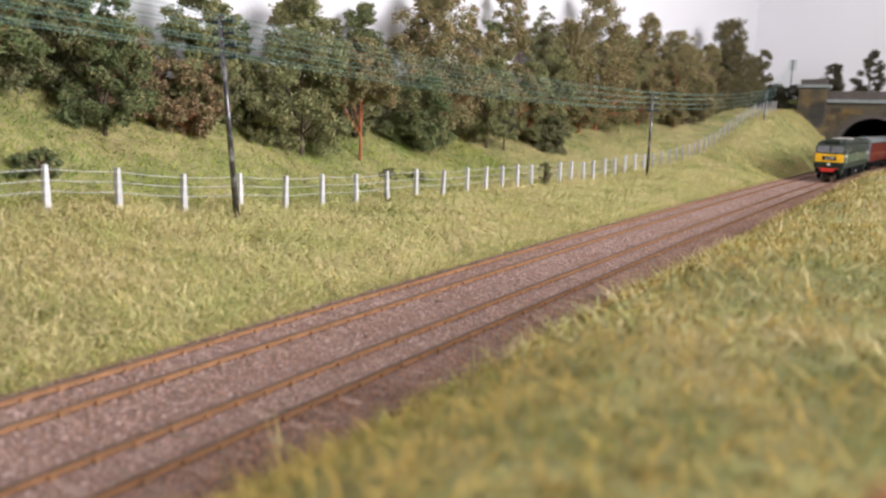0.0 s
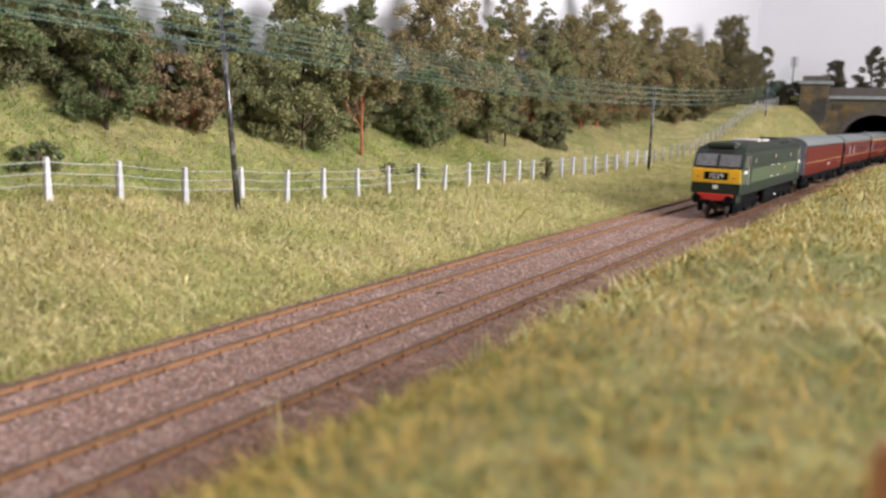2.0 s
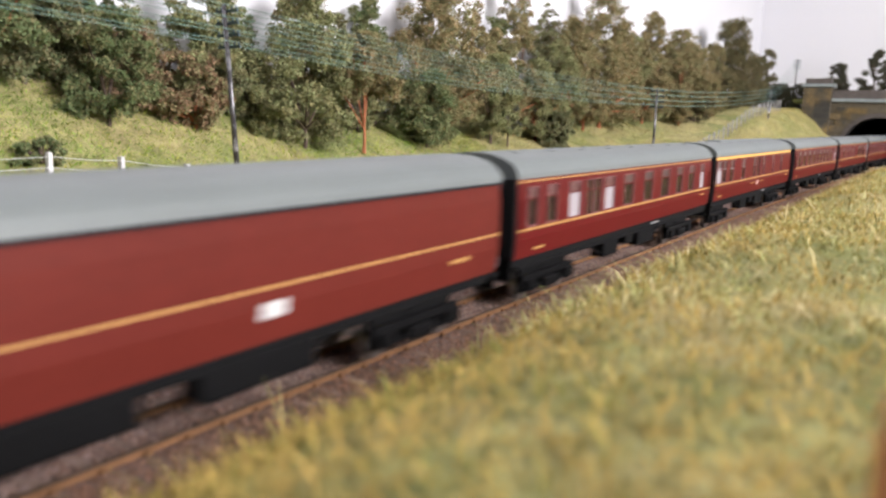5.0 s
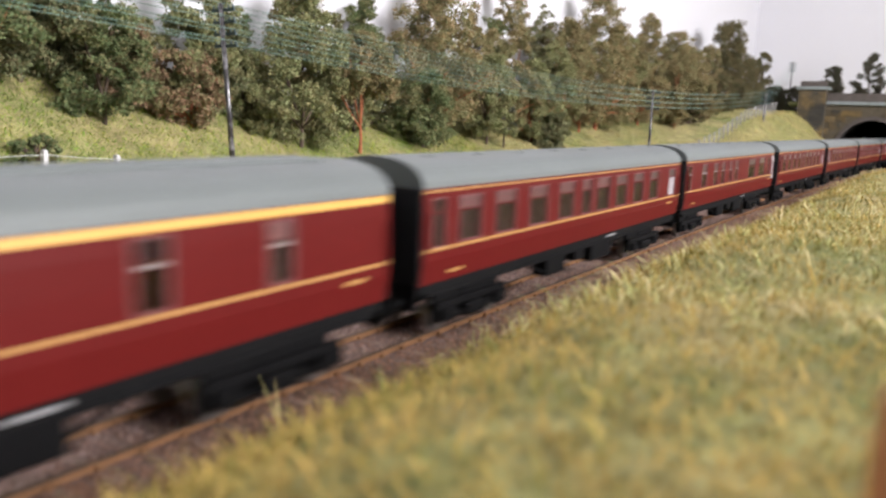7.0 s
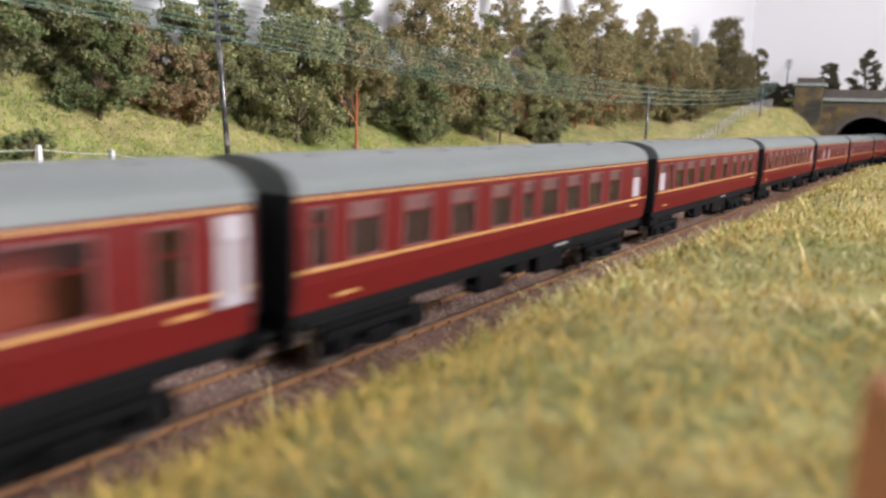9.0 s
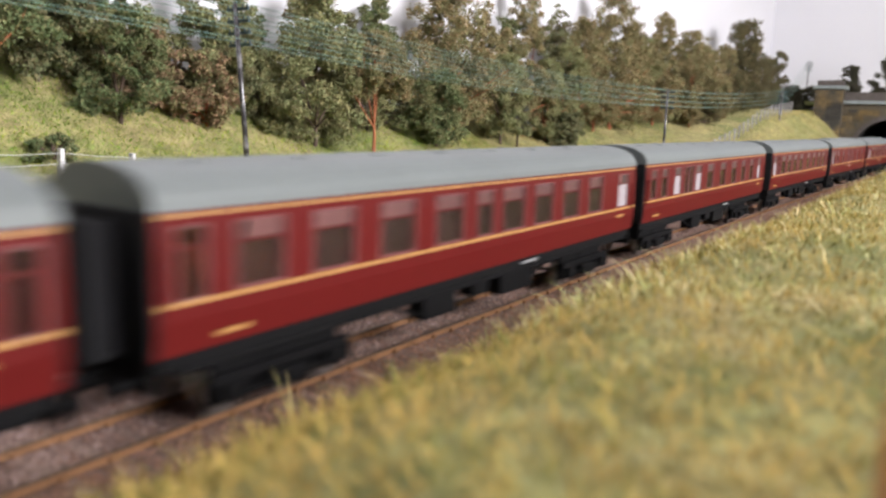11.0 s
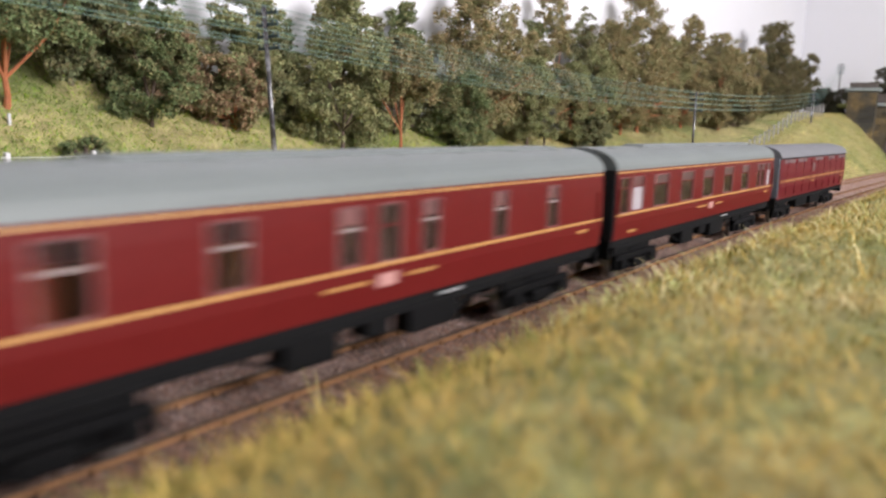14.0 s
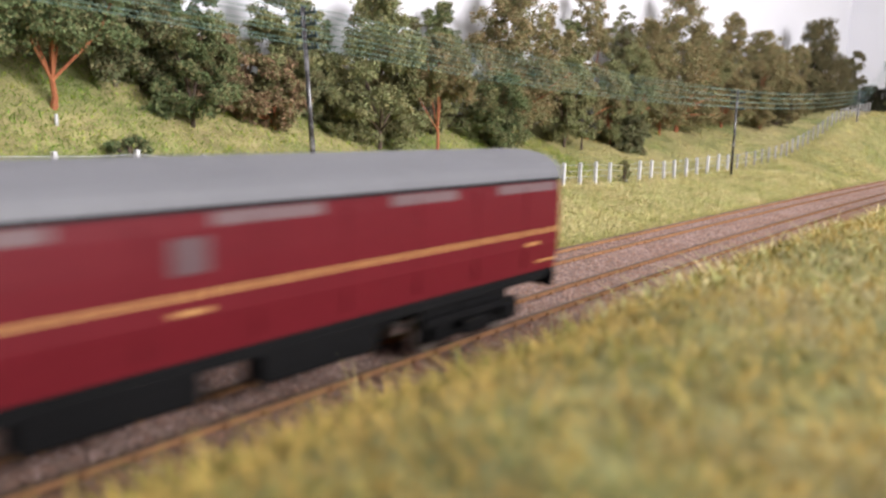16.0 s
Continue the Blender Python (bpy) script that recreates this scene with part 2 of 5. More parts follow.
def box(bm, x0, x1, y0, y1, z0, z1, bevel=0.0):
    r = bmesh.ops.create_cube(bm, size=1.0, matrix=Matrix.LocRotScale(
        ((x0 + x1) / 2, (y0 + y1) / 2, (z0 + z1) / 2), None, (x1 - x0, y1 - y0, z1 - z0)))
    if bevel:
        es = {e for v in r["verts"] for e in v.link_edges}
        bmesh.ops.bevel(bm, geom=list(es), offset=bevel, segments=1, affect="EDGES")
    return bm


def boxed(*a, bevel=0.0):
    return box(bmesh.new(), *a, bevel=bevel)


def rod(bm, a, b, r0, r1=None, seg=8):
    """A tapered round bar from a to b."""
    a, b = Vector(a), Vector(b)
    d = b - a
    m = Matrix.Translation((a + b) / 2) @ d.to_track_quat("Z", "Y").to_matrix().to_4x4()
    bmesh.ops.create_cone(bm, cap_ends=True, segments=seg, radius1=r0, radius2=r0 if r1 is None else r1, depth=d.length, matrix=m)
    return bm


def rodded(*a, **k):
    return rod(bmesh.new(), *a, **k)


def empty(name, label, category, group="", kind=""):
    ob = new(name)
    ob.empty_display_size = 0.01
    return tagged(ob, label, category, group, kind)


# ---- the line: two tracks on a very wide curve ----
BEND = 0.0419
SPACING = 0.0458


def line(s, off=0.0, z=0.0):
    """Place at arc length s, off to the side of the near track's centre."""
    a = BEND * s
    return (math.sin(a) / BEND + off * math.sin(a), -(1 - math.cos(a)) / BEND + off * math.cos(a), z)


def sag(x):
    return -BEND * x * x / 2


FX = [-4.5, 0.0, 0.2, 0.27, 0.34, 0.5, 0.75, 0.98, 1.08, 1.15, 1.22, 1.27, 1.37, 1.54, 1.7, 2.4]
FZ = [0.032, 0.032, 0.029, 0.023, 0.0175, 0.015, 0.0125, 0.018, 0.025, 0.034, 0.048, 0.059, 0.082, 0.097, 0.103, 0.105]
WX = [-4.5, 0.0, 0.2, 0.4, 0.6, 0.8, 1.0, 1.2, 1.5, 2.4]
WZ = [0.10, 0.10, 0.105, 0.085, 0.068, 0.062, 0.078, 0.088, 0.104, 0.108]
BACK = 0.30


def fence_y(x):
    return 0.205 - 0.06 * np.clip(x, -0.5, 1.75)


def ground(x, y):
    """Height of the modelled land, both sides of the cutting."""
    x, y = np.asarray(x, float), np.asarray(y, float)
    n = y - sag(x)
    fz = np.interp(x, FX, FZ) - 0.003
    wz = np.interp(x, WX, WZ)
    fy = fence_y(x) - sag(x)
    wy = BACK - sag(x)
    u = np.clip((n - 0.0575) / (fy - 0.0575), 0, 1)
    far = -0.004 + (fz + 0.004) * (1 - (1 - u) ** 1.35)
    v = np.clip((n - fy) / (wy - fy), 0, 1)
    far = np.where(n > fy, fz + (wz - fz) * v ** 1.1, far)
    w = np.clip((-0.030 - n) / 0.066, 0, 1)
    rise = 0.027 + 0.0025 * np.sin(x * 9.0) + 0.0015 * np.sin(x * 23 + 1)
    near = -0.004 + (rise + 0.004) * (1 - (1 - w) ** 1.6)
    near = near + 0.004 * np.clip((-0.1 - n) / 0.2, 0, 1)
    lump = 0.0012 * np.sin(x * 61 + 2 * np.sin(y * 47)) * np.sin(y * 53 + x * 17)
    z = np.where(n > 0.0575, far + lump * np.minimum(1, u * 4), np.where(n < -0.03, near + lump * w, -0.004))
    return z


# ---- the room ----
X0, X1, Y0, FLOOR, CEIL = -4.4, 2.30, -1.85, -1.0, 1.45


def structure(name, bm, material, label, category):
    return tagged(obj(name, bm, material), label, category, kind="structure")


structure("floor", boxed(X0 - 0.1, 5.6, Y0 - 0.1, BACK + 0.4, FLOOR - 0.05, FLOOR), M_FLOOR, "grey carpeted floor of the layout room", "floor")
# Runs on past the end wall to block sky light behind the tunnel.
structure("ceiling", boxed(X0 - 0.1, 5.7, Y0 - 0.1, BACK + 0.06, CEIL, CEIL + 0.06), M_CEIL, "plain off-white painted ceiling", "ceiling")
structure("wall_north", boxed(X0, X1, BACK, BACK + 0.06, FLOOR, CEIL), M_WALL, "plain white wall behind the wooded bank", "wall")
# Added unseen walls: they block sky light that would leak through the tunnel.
structure("light_block_north", boxed(X1 + 0.06, 5.6, BACK, BACK + 0.06, FLOOR, CEIL), M_WALL, "added unseen wall keeping sky light out of the tunnel", "wall")
structure("light_block_south", boxed(X1 + 0.06, 5.6, Y0 - 0.06, Y0, FLOOR, CEIL), M_WALL, "added unseen wall keeping sky light out of the tunnel", "wall")
structure("light_block_east", boxed(5.6, 5.66, Y0 - 0.06, BACK + 0.06, FLOOR, CEIL), M_WALL, "added unseen end wall keeping sky light out of the tunnel", "wall")
structure("wall_west", boxed(X0 - 0.06, X0, Y0, BACK, FLOOR, CEIL), M_ROOM, "unseen beige end wall, toned to cut bounced light", "wall")
bm = bmesh.new()
HY0, HY1, HZ0, HZ1 = -0.26, 0.06, -0.03, 0.11
box(bm, X1, X1 + 0.06, Y0, HY0, FLOOR, CEIL)
box(bm, X1, X1 + 0.06, HY1, BACK + 0.06, FLOOR, CEIL)
box(bm, X1, X1 + 0.06, HY0, HY1, FLOOR, HZ0)
box(bm, X1, X1 + 0.06, HY0, HY1, HZ1, CEIL)
structure("wall_east", bm, M_WALL, "white end wall pierced where the tracks pass through", "wall")
bm = bmesh.new()
WX0, WX1, WZ0, WZ1 = -0.30, 1.30, 0.22, 1.24
box(bm, X0, WX0, Y0 - 0.06, Y0, FLOOR, CEIL)
box(bm, WX1, X1 + 0.06, Y0 - 0.06, Y0, FLOOR, CEIL)
box(bm, WX0, WX1, Y0 - 0.06, Y0, FLOOR, WZ0)
box(bm, WX0, WX1, Y0 - 0.06, Y0, WZ1, CEIL)
structure("wall_south", bm, M_ROOM, "unseen beige wall with a wide window, toned to cut bounced light", "wall")
win = tagged(new("window_1"), "white framed window in the wall facing the layout", "window", kind="structure")
bm = bmesh.new()
for a, b in ((WX0, WX0 + 0.05), ((WX0 + WX1) / 2 - 0.025, (WX0 + WX1) / 2 + 0.025), (WX1 - 0.05, WX1)):
    box(bm, a, b, Y0 - 0.05, Y0 - 0.01, WZ0 + 0.05, WZ1 - 0.05)
box(bm, WX0, WX1, Y0 - 0.05, Y0 - 0.01, WZ0, WZ0 + 0.05)
box(bm, WX0, WX1, Y0 - 0.05, Y0 - 0.01, WZ1 - 0.05, WZ1)
part("window_frame", bm, M_FRAME, win)
part("window_sill", boxed(WX0 - 0.04, WX1 + 0.04, Y0 - 0.002, Y0 + 0.10, WZ0 - 0.03, WZ0 - 0.003, bevel=0.005), M_FRAME, win)
for a, b in ((WX0 + 0.05, (WX0 + WX1) / 2 - 0.025), ((WX0 + WX1) / 2 + 0.025, WX1 - 0.05)):
    g = part("pane", boxed(a, b, Y0 - 0.034, Y0 - 0.03, WZ0 + 0.05, WZ1 - 0.05), M_PANE, win)
    g.visible_shadow = False

# ---- land and trackbed ----
xs = np.concatenate([np.arange(-4.4, -0.2, 0.1), np.arange(-0.2, X1 - 0.005, 0.009), [X1]])
us = np.linspace(0, 1, 120)
gx = np.repeat(xs, len(us))
gy = np.tile(-0.42 + (BACK + 0.42) * us, len(xs))
gv = np.stack([gx, gy, ground(gx, gy)], 1)
nu = len(us)
i, j = np.meshgrid(np.arange(len(xs) - 1), np.arange(nu - 1), indexing="ij")
a = (i * nu + j).ravel()
gf = np.stack([a, a + nu, a + nu + 1, a + 1], 1)
land = new("ground", array_mesh("ground", gv, gf, M_TURF))
for p in land.data.polygons:
    p.use_smooth = True
tagged(land, "grassy model cutting with yellowed turf on both sides", "ground", kind="structure")
structure("baseboard", boxed(X0, X1, -0.42, BACK, -0.05, -0.02), M_WOOD, "wooden baseboard carrying the model landscape", "baseboard")
structure("baseboard_fascia", boxed(X0, X1, -0.43, -0.42, -0.12, 0.028), M_WOOD, "brown wooden edge of the baseboard", "baseboard")
structure("hidden_board", boxed(X1 + 0.06, 5.5, -0.75, BACK, -0.03, -0.012), M_WOOD, "plain board carrying the hidden tracks", "baseboard")


def swept(profile, s0, s1, step, off, z=0.0):
    """A bar of constant section laid along the line. profile: (across, up) points."""
    n = int((s1 - s0) / step) + 1
    ss = np.linspace(s0, s1, n)
    k = len(profile)
    v = []
    for s in ss:
        for (o, h) in profile:
            v.append(line(s, off + o, z + h))
    f = []
    for q in range(n - 1):
        for r in range(k):
            f.append((q * k + r, q * k + (r + 1) % k, (q + 1) * k + (r + 1) % k, (q + 1) * k + r))
    return v, f


v, f = swept([(-0.034, -0.0035), (-0.026, -0.0022), (0.0615, -0.0022), (0.066, -0.0038), (0.066, -0.012), (-0.034, -0.012)], -4.3, 5.4, 0.08, 0)
bed = tagged(new("ballast", array_mesh("ballast", v, f, M_BALLAST)), "pinkish grey ballast bed of the double track", "ballast", kind="structure")
RAILHEAD = [(-0.00045, -0.0019), (-0.00020, -0.0015), (-0.00020, -0.0007), (-0.00045, -0.0006), (-0.00045, -0.0004), (0.00045, -0.0004),
            (0.00045, -0.0006), (0.00020, -0.0007), (0.00020, -0.0015), (0.00045, -0.0019)]
# Made tall so that the painted shadow line shows.
HEAD = [(-0.00046, -0.00041), (-0.00046, -0.0001), (-0.00033, 0.0), (0.00033, 0.0), (0.00046, -0.0001), (0.00046, -0.00041)]
sleeper_bm = boxed(-0.00165, 0.00165, -0.017, 0.017, -0.0035, -0.00205, bevel=0.0002)
sleeper_mesh = bpy.data.meshes.new("sleeper")
sleeper_bm.to_mesh(sleeper_mesh)
sleeper_bm.free()
sleeper_mesh.materials.append(M_SLEEPER)
cb = bmesh.new()
for r in (-0.00825, 0.00825):
    box(cb, -0.0008, 0.0008, r - 0.0013, r - 0.0004, -0.0019, -0.0011)
    box(cb, -0.0008, 0.0008, r + 0.0004, r + 0.0013, -0.0019, -0.0011)
chair_mesh = bpy.data.meshes.new("rail_chairs")
cb.to_mesh(chair_mesh)
cb.free()
chair_mesh.materials.append(M_CHAIR)
for off, which in ((0.0, "nearer track, used by the train"), (SPACING, "empty second track")):
    track = tagged(new("railway_track"), "rusty railway track on pale ballast, " + which, "railway track", "running tracks", "structure")
    for r in (-0.00825, 0.00825):
        rail = new("rail", array_mesh("rail", *swept(RAILHEAD, -4.2, 5.3, 0.05, off + r), M_RAIL))
        rail.parent = track
        head = new("rail_head", array_mesh("rail_head", *swept(HEAD, -4.2, 5.3, 0.05, off + r), M_RAILTOP))
        head.parent = rail
    for q in range(148):
        s = 0.045 + q * 0.0102
        x, y, z = line(s, off)
        sl = new("sleeper", sleeper_mesh)
        sl.parent = track
        sl.matrix_basis = pose(x, y, 0, 0, 0, -math.degrees(BEND * s) + random.uniform(-0.6, 0.6))
        ch = new("rail_chair", chair_mesh)
        ch.parent = sl

# loose stones, denser where the camera is close
rng = np.random.default_rng(4)


def scatter_stones(n, s0, s1, size, o0, o1):
    s = s0 + (s1 - s0) * rng.random(n) ** 1.5
    o = o0 + (o1 - o0) * rng.random(n)
    keep = np.ones(n, bool)
    for c in (0.0, SPACING):
        for r in (-0.00825, 0.00825):
            keep &= np.abs(o - c - r) > 0.0011
        on = (np.abs(o - c) < 0.016) & (np.abs(((s - 0.045) / 0.0102 + 0.5) % 1 - 0.5) < 0.16)
        keep &= ~(on & (rng.random(n) < 0.15))
    s, o = s[keep], o[keep]
    n = len(s)
    a = BEND * s
    c = np.stack([np.sin(a) / BEND + o * np.sin(a), -(1 - np.cos(a)) / BEND + o * np.cos(a), np.full(n, -0.0022)], 1)
    c[:, 2] -= np.clip((-0.026 - o) / 0.008, 0, 1) * 0.0013 + np.clip((o - 0.0615) / 0.0045, 0, 1) * 0.0013
    base = np.array([[1, 0, 0], [-0.5, 0.87, 0], [-0.5, -0.87, 0], [0.25, 0.1, 0.9], [-0.3, -0.25, 0.75]])
    v = np.repeat(base[None], n, 0) * (0.65 + 0.7 * rng.random((n, 5, 1)))
    th = rng.random(n) * 6.283
    ca, sa = np.cos(th)[:, None], np.sin(th)[:, None]
    vx, vy = v[..., 0] * ca - v[..., 1] * sa, v[..., 0] * sa + v[..., 1] * ca
    sz = (size * (0.6 + 0.8 * rng.random(n)))[:, None]
    w = np.stack([vx * sz, vy * sz, v[..., 2] * sz - 0.0001], -1) + c[:, None, :]
    f = np.array([[0, 1, 3], [1, 2, 4], [2, 0, 3], [1, 4, 3], [2, 3, 4]])
    f = (np.arange(n)[:, None, None] * 5 + f[None]).reshape(-1, 3)
    return w.reshape(-1, 3), f


v, f = scatter_stones(22000, 0.03, 1.7, 0.00062, -0.036, -0.0075)
tagged(new("cess_stones", array_mesh("cess_stones", v, f, M_CESS)), "darker brown stones along the outer edge of the track", "ballast", kind="stuff")
v, f = scatter_stones(62000, 0.03, 1.7, 0.00062, -0.0075, 0.0645)
tagged(new("ballast_stones", array_mesh("ballast_stones", v, f, M_STONE)), "loose pinkish grey and brown ballast stones", "ballast", kind="stuff")


for bx, off, ln, rz in ((0.348, SPACING + 0.012, 0.0075, 12), (0.262, 0.026, 0.0035, -25), (0.205, 0.019, 0.0028, 40)):
    x, y, z = line(bx, off)
    bm = bmesh.new()
    rod(bm, (-ln / 2, 0, 0), (0, 0.0004, 0.0004), 0.0003, 0.00034, 6)
    rod(bm, (0, 0.0004, 0.0004), (ln / 2, -0.0003, 0.0001), 0.00034, 0.0002, 6)
    twig = tagged(obj("twig", bm, M_BARKDARK), "dark broken twig lying on the ballast", "twig", "fallen twigs")
    twig.matrix_basis = pose(x, y, -0.0012, 0, 0, rz)

# ---- grass ----
def grass(name, x, y, length, width, seed, label, material=None, lean=(0.7, 1.95), lift=0.0):
    """Bent fibres on the land at x, y."""
    g = np.random.default_rng(seed)
    n = len(x)
    z = ground(x, y) - 0.0004 + lift
    th = g.random(n) * 6.283
    tilt = lean[0] + (lean[1] - lean[0]) * g.random(n)
    L = length * (0.55 + 0.75 * g.random(n))
    d = np.stack([np.cos(th), np.sin(th), np.zeros(n)], 1)
    side = np.stack([-np.sin(th), np.cos(th), np.zeros(n)], 1)
    tw = g.random(n)[:, None] * 1.2 - 0.6
    side = side + tw * d
    side /= np.linalg.norm(side, axis=1)[:, None]
    up = np.array([0, 0, 1.0])
    p = np.stack([x, y, z], 1)
    w = (width * (0.7 + 0.6 * g.random(n)))[:, None]
    mid = p + (up * np.cos(tilt * 0.75)[:, None] + d * np.sin(tilt * 0.75)[:, None]) * (L * 0.5)[:, None]
    bend = np.minimum(tilt * 1.25 + 0.1, 1.95)
    tip = mid + (up * np.cos(bend)[:, None] + d * np.sin(bend)[:, None]) * (L * 0.5)[:, None]
    v = np.stack([p, mid + side * w * 0.5, tip, mid - side * w * 0.5], 1).reshape(-1, 3)
    q = np.arange(n)[:, None] * 4
    f = np.concatenate([q + [0, 1, 3], q + [1, 2, 3]])
    return tagged(new(name, array_mesh(name, v, f, material or M_GRASS)), label, "grass", kind="stuff")


def strewn(n, x0, x1, lo, hi, seed, power=1.0):
    g = np.random.default_rng(seed)
    x = x0 + (x1 - x0) * g.random(n) ** power
    u = g.random(n)
    y = lo(x) + (hi(x) - lo(x)) * u
    return x, y


TOE = 0.0605
x, y = strewn(180000, 0.08, 0.95, lambda x: TOE + sag(x), lambda x: fence_y(x) + 0.01, 11, 1.3)
grass("grass_bank", x, y, 0.0064, 0.00024, 12, "long straw and green static grass between track and fence")
x, y = strewn(60000, 0.9, 2.0, lambda x: TOE + sag(x), lambda x: fence_y(x) + 0.015, 13, 1.2)
grass("grass_slope", x, y, 0.0062, 0.00048, 14, "yellowed static grass on the slope towards the tunnel")
x, y = strewn(46000, 0.12, 0.68, lambda x: fence_y(x) + 0.005, lambda x: BACK - 0.012 + 0 * x, 15, 1.2)
grass("grass_upper_bank", x, y, 0.0042, 0.00044, 16, "short green and yellow grass behind the fence", M_GRASS_GREEN)
x, y = strewn(24000, 0.58, 1.12, lambda x: fence_y(x) + 0.005, lambda x: BACK - 0.012 + 0 * x, 25)
grass("grass_wood_edge", x, y, 0.0046, 0.00046, 26, "pale dry grass between the fence and the wood")
x, y = strewn(25000, 1.1, 2.2, lambda x: fence_y(x) + 0.005, lambda x: BACK - 0.012 + 0 * x, 17, 1.1)
grass("grass_hilltop", x, y, 0.0036, 0.0006, 18, "yellowed grass on the hill above the tunnel")
x, y = strewn(85000, 0.02, 1.0, lambda x: sag(x) - 0.30 + 0 * x, lambda x: sag(x) - 0.0325, 19, 1.6)
keep = np.hypot(x, y + 0.1385) > 0.035
grass("grass_near_bank", x[keep], y[keep], 0.0074, 0.00036, 20, "long yellow and green grass beside the track", M_GRASS_NEAR)
x, y = strewn(16000, 1.0, 1.72, lambda x: sag(x) - 0.25 + 0 * x, lambda x: sag(x) - 0.0325, 21)
grass("grass_near_slope", x, y, 0.0062, 0.0005, 22, "yellowed grass on the slope beside the tunnel")
x, y = strewn(56000, 0.08, 1.1, lambda x: TOE + 0.004 + sag(x), lambda x: fence_y(x) + 0.012, 31, 1.3)
grass("straw_fibres", x, y, 0.0105, 0.00029, 32, "loose pale straw fibres lying over the bank grass", M_STRAW, lean=(0.9, 1.75), lift=0.0012)
x, y = strewn(4000, 0.16, 1.0, lambda x: sag(x) - 0.20 + 0 * x, lambda x: sag(x) - 0.036, 33, 1.5)
keep = np.hypot(x, y + 0.1385) > 0.035
grass("straw_fibres_near", x[keep], y[keep], 0.0110, 0.00030, 34, "loose pale straw fibres lying over the near bank", M_STRAW, lean=(0.8, 1.7), lift=0.0012)
cx = np.repeat([0.070, 0.080, 0.088, 0.096, 0.106, 0.116, 0.126], 2)
cy = np.repeat([-0.038, -0.035, -0.041, -0.036, -0.036, -0.037, -0.038], 2)
jit = np.random.default_rng(35)
grass("tall_stems", cx + jit.normal(0, 0.0018, 14), cy + jit.normal(0, 0.0012, 14), 0.0140, 0.00036, 36, "a few tall dry grass stems beside the rail", M_GRASS, lean=(0.35, 1.1))
x, y = strewn(120, 0.045, 0.75, lambda x: sag(x) - 0.046, lambda x: sag(x) - 0.031, 23, 1.8)
grass("grass_tufts", x, y, 0.0085, 0.00032, 24, "tall pale grass stems by the ballast shoulder", M_STRAW, lean=(0.1, 0.7))


# ---- trees ----
def leafy(centres, radii, count, size, g, thin=0.62):
    """Many small tilted leaves in clumps."""
    per = np.maximum(8, (count * radii ** 2 / np.sum(radii ** 2)).astype(int))
    c = np.repeat(centres, per, 0)
    r = np.repeat(radii, per)
    d = g.normal(size=(len(c), 3))
    d /= np.linalg.norm(d, axis=1)[:, None]
    p = c + d * (r * (thin + (1.08 - thin) * g.random(len(c))))[:, None] * np.array([1, 1, 0.8])
    e1 = g.normal(size=p.shape)
    e1 /= np.linalg.norm(e1, axis=1)[:, None]
    e2 = np.cross(e1, g.normal(size=p.shape))
    e2 /= np.linalg.norm(e2, axis=1)[:, None] + 1e-9
    s = (size * (0.5 + 0.9 * g.random(len(p))))[:, None]
    v = np.stack([p - e1 * s, p + e2 * s * 0.9, p + e1 * s], 1).reshape(-1, 3)
    f = np.arange(len(p) * 3).reshape(-1, 3)
    return v, f


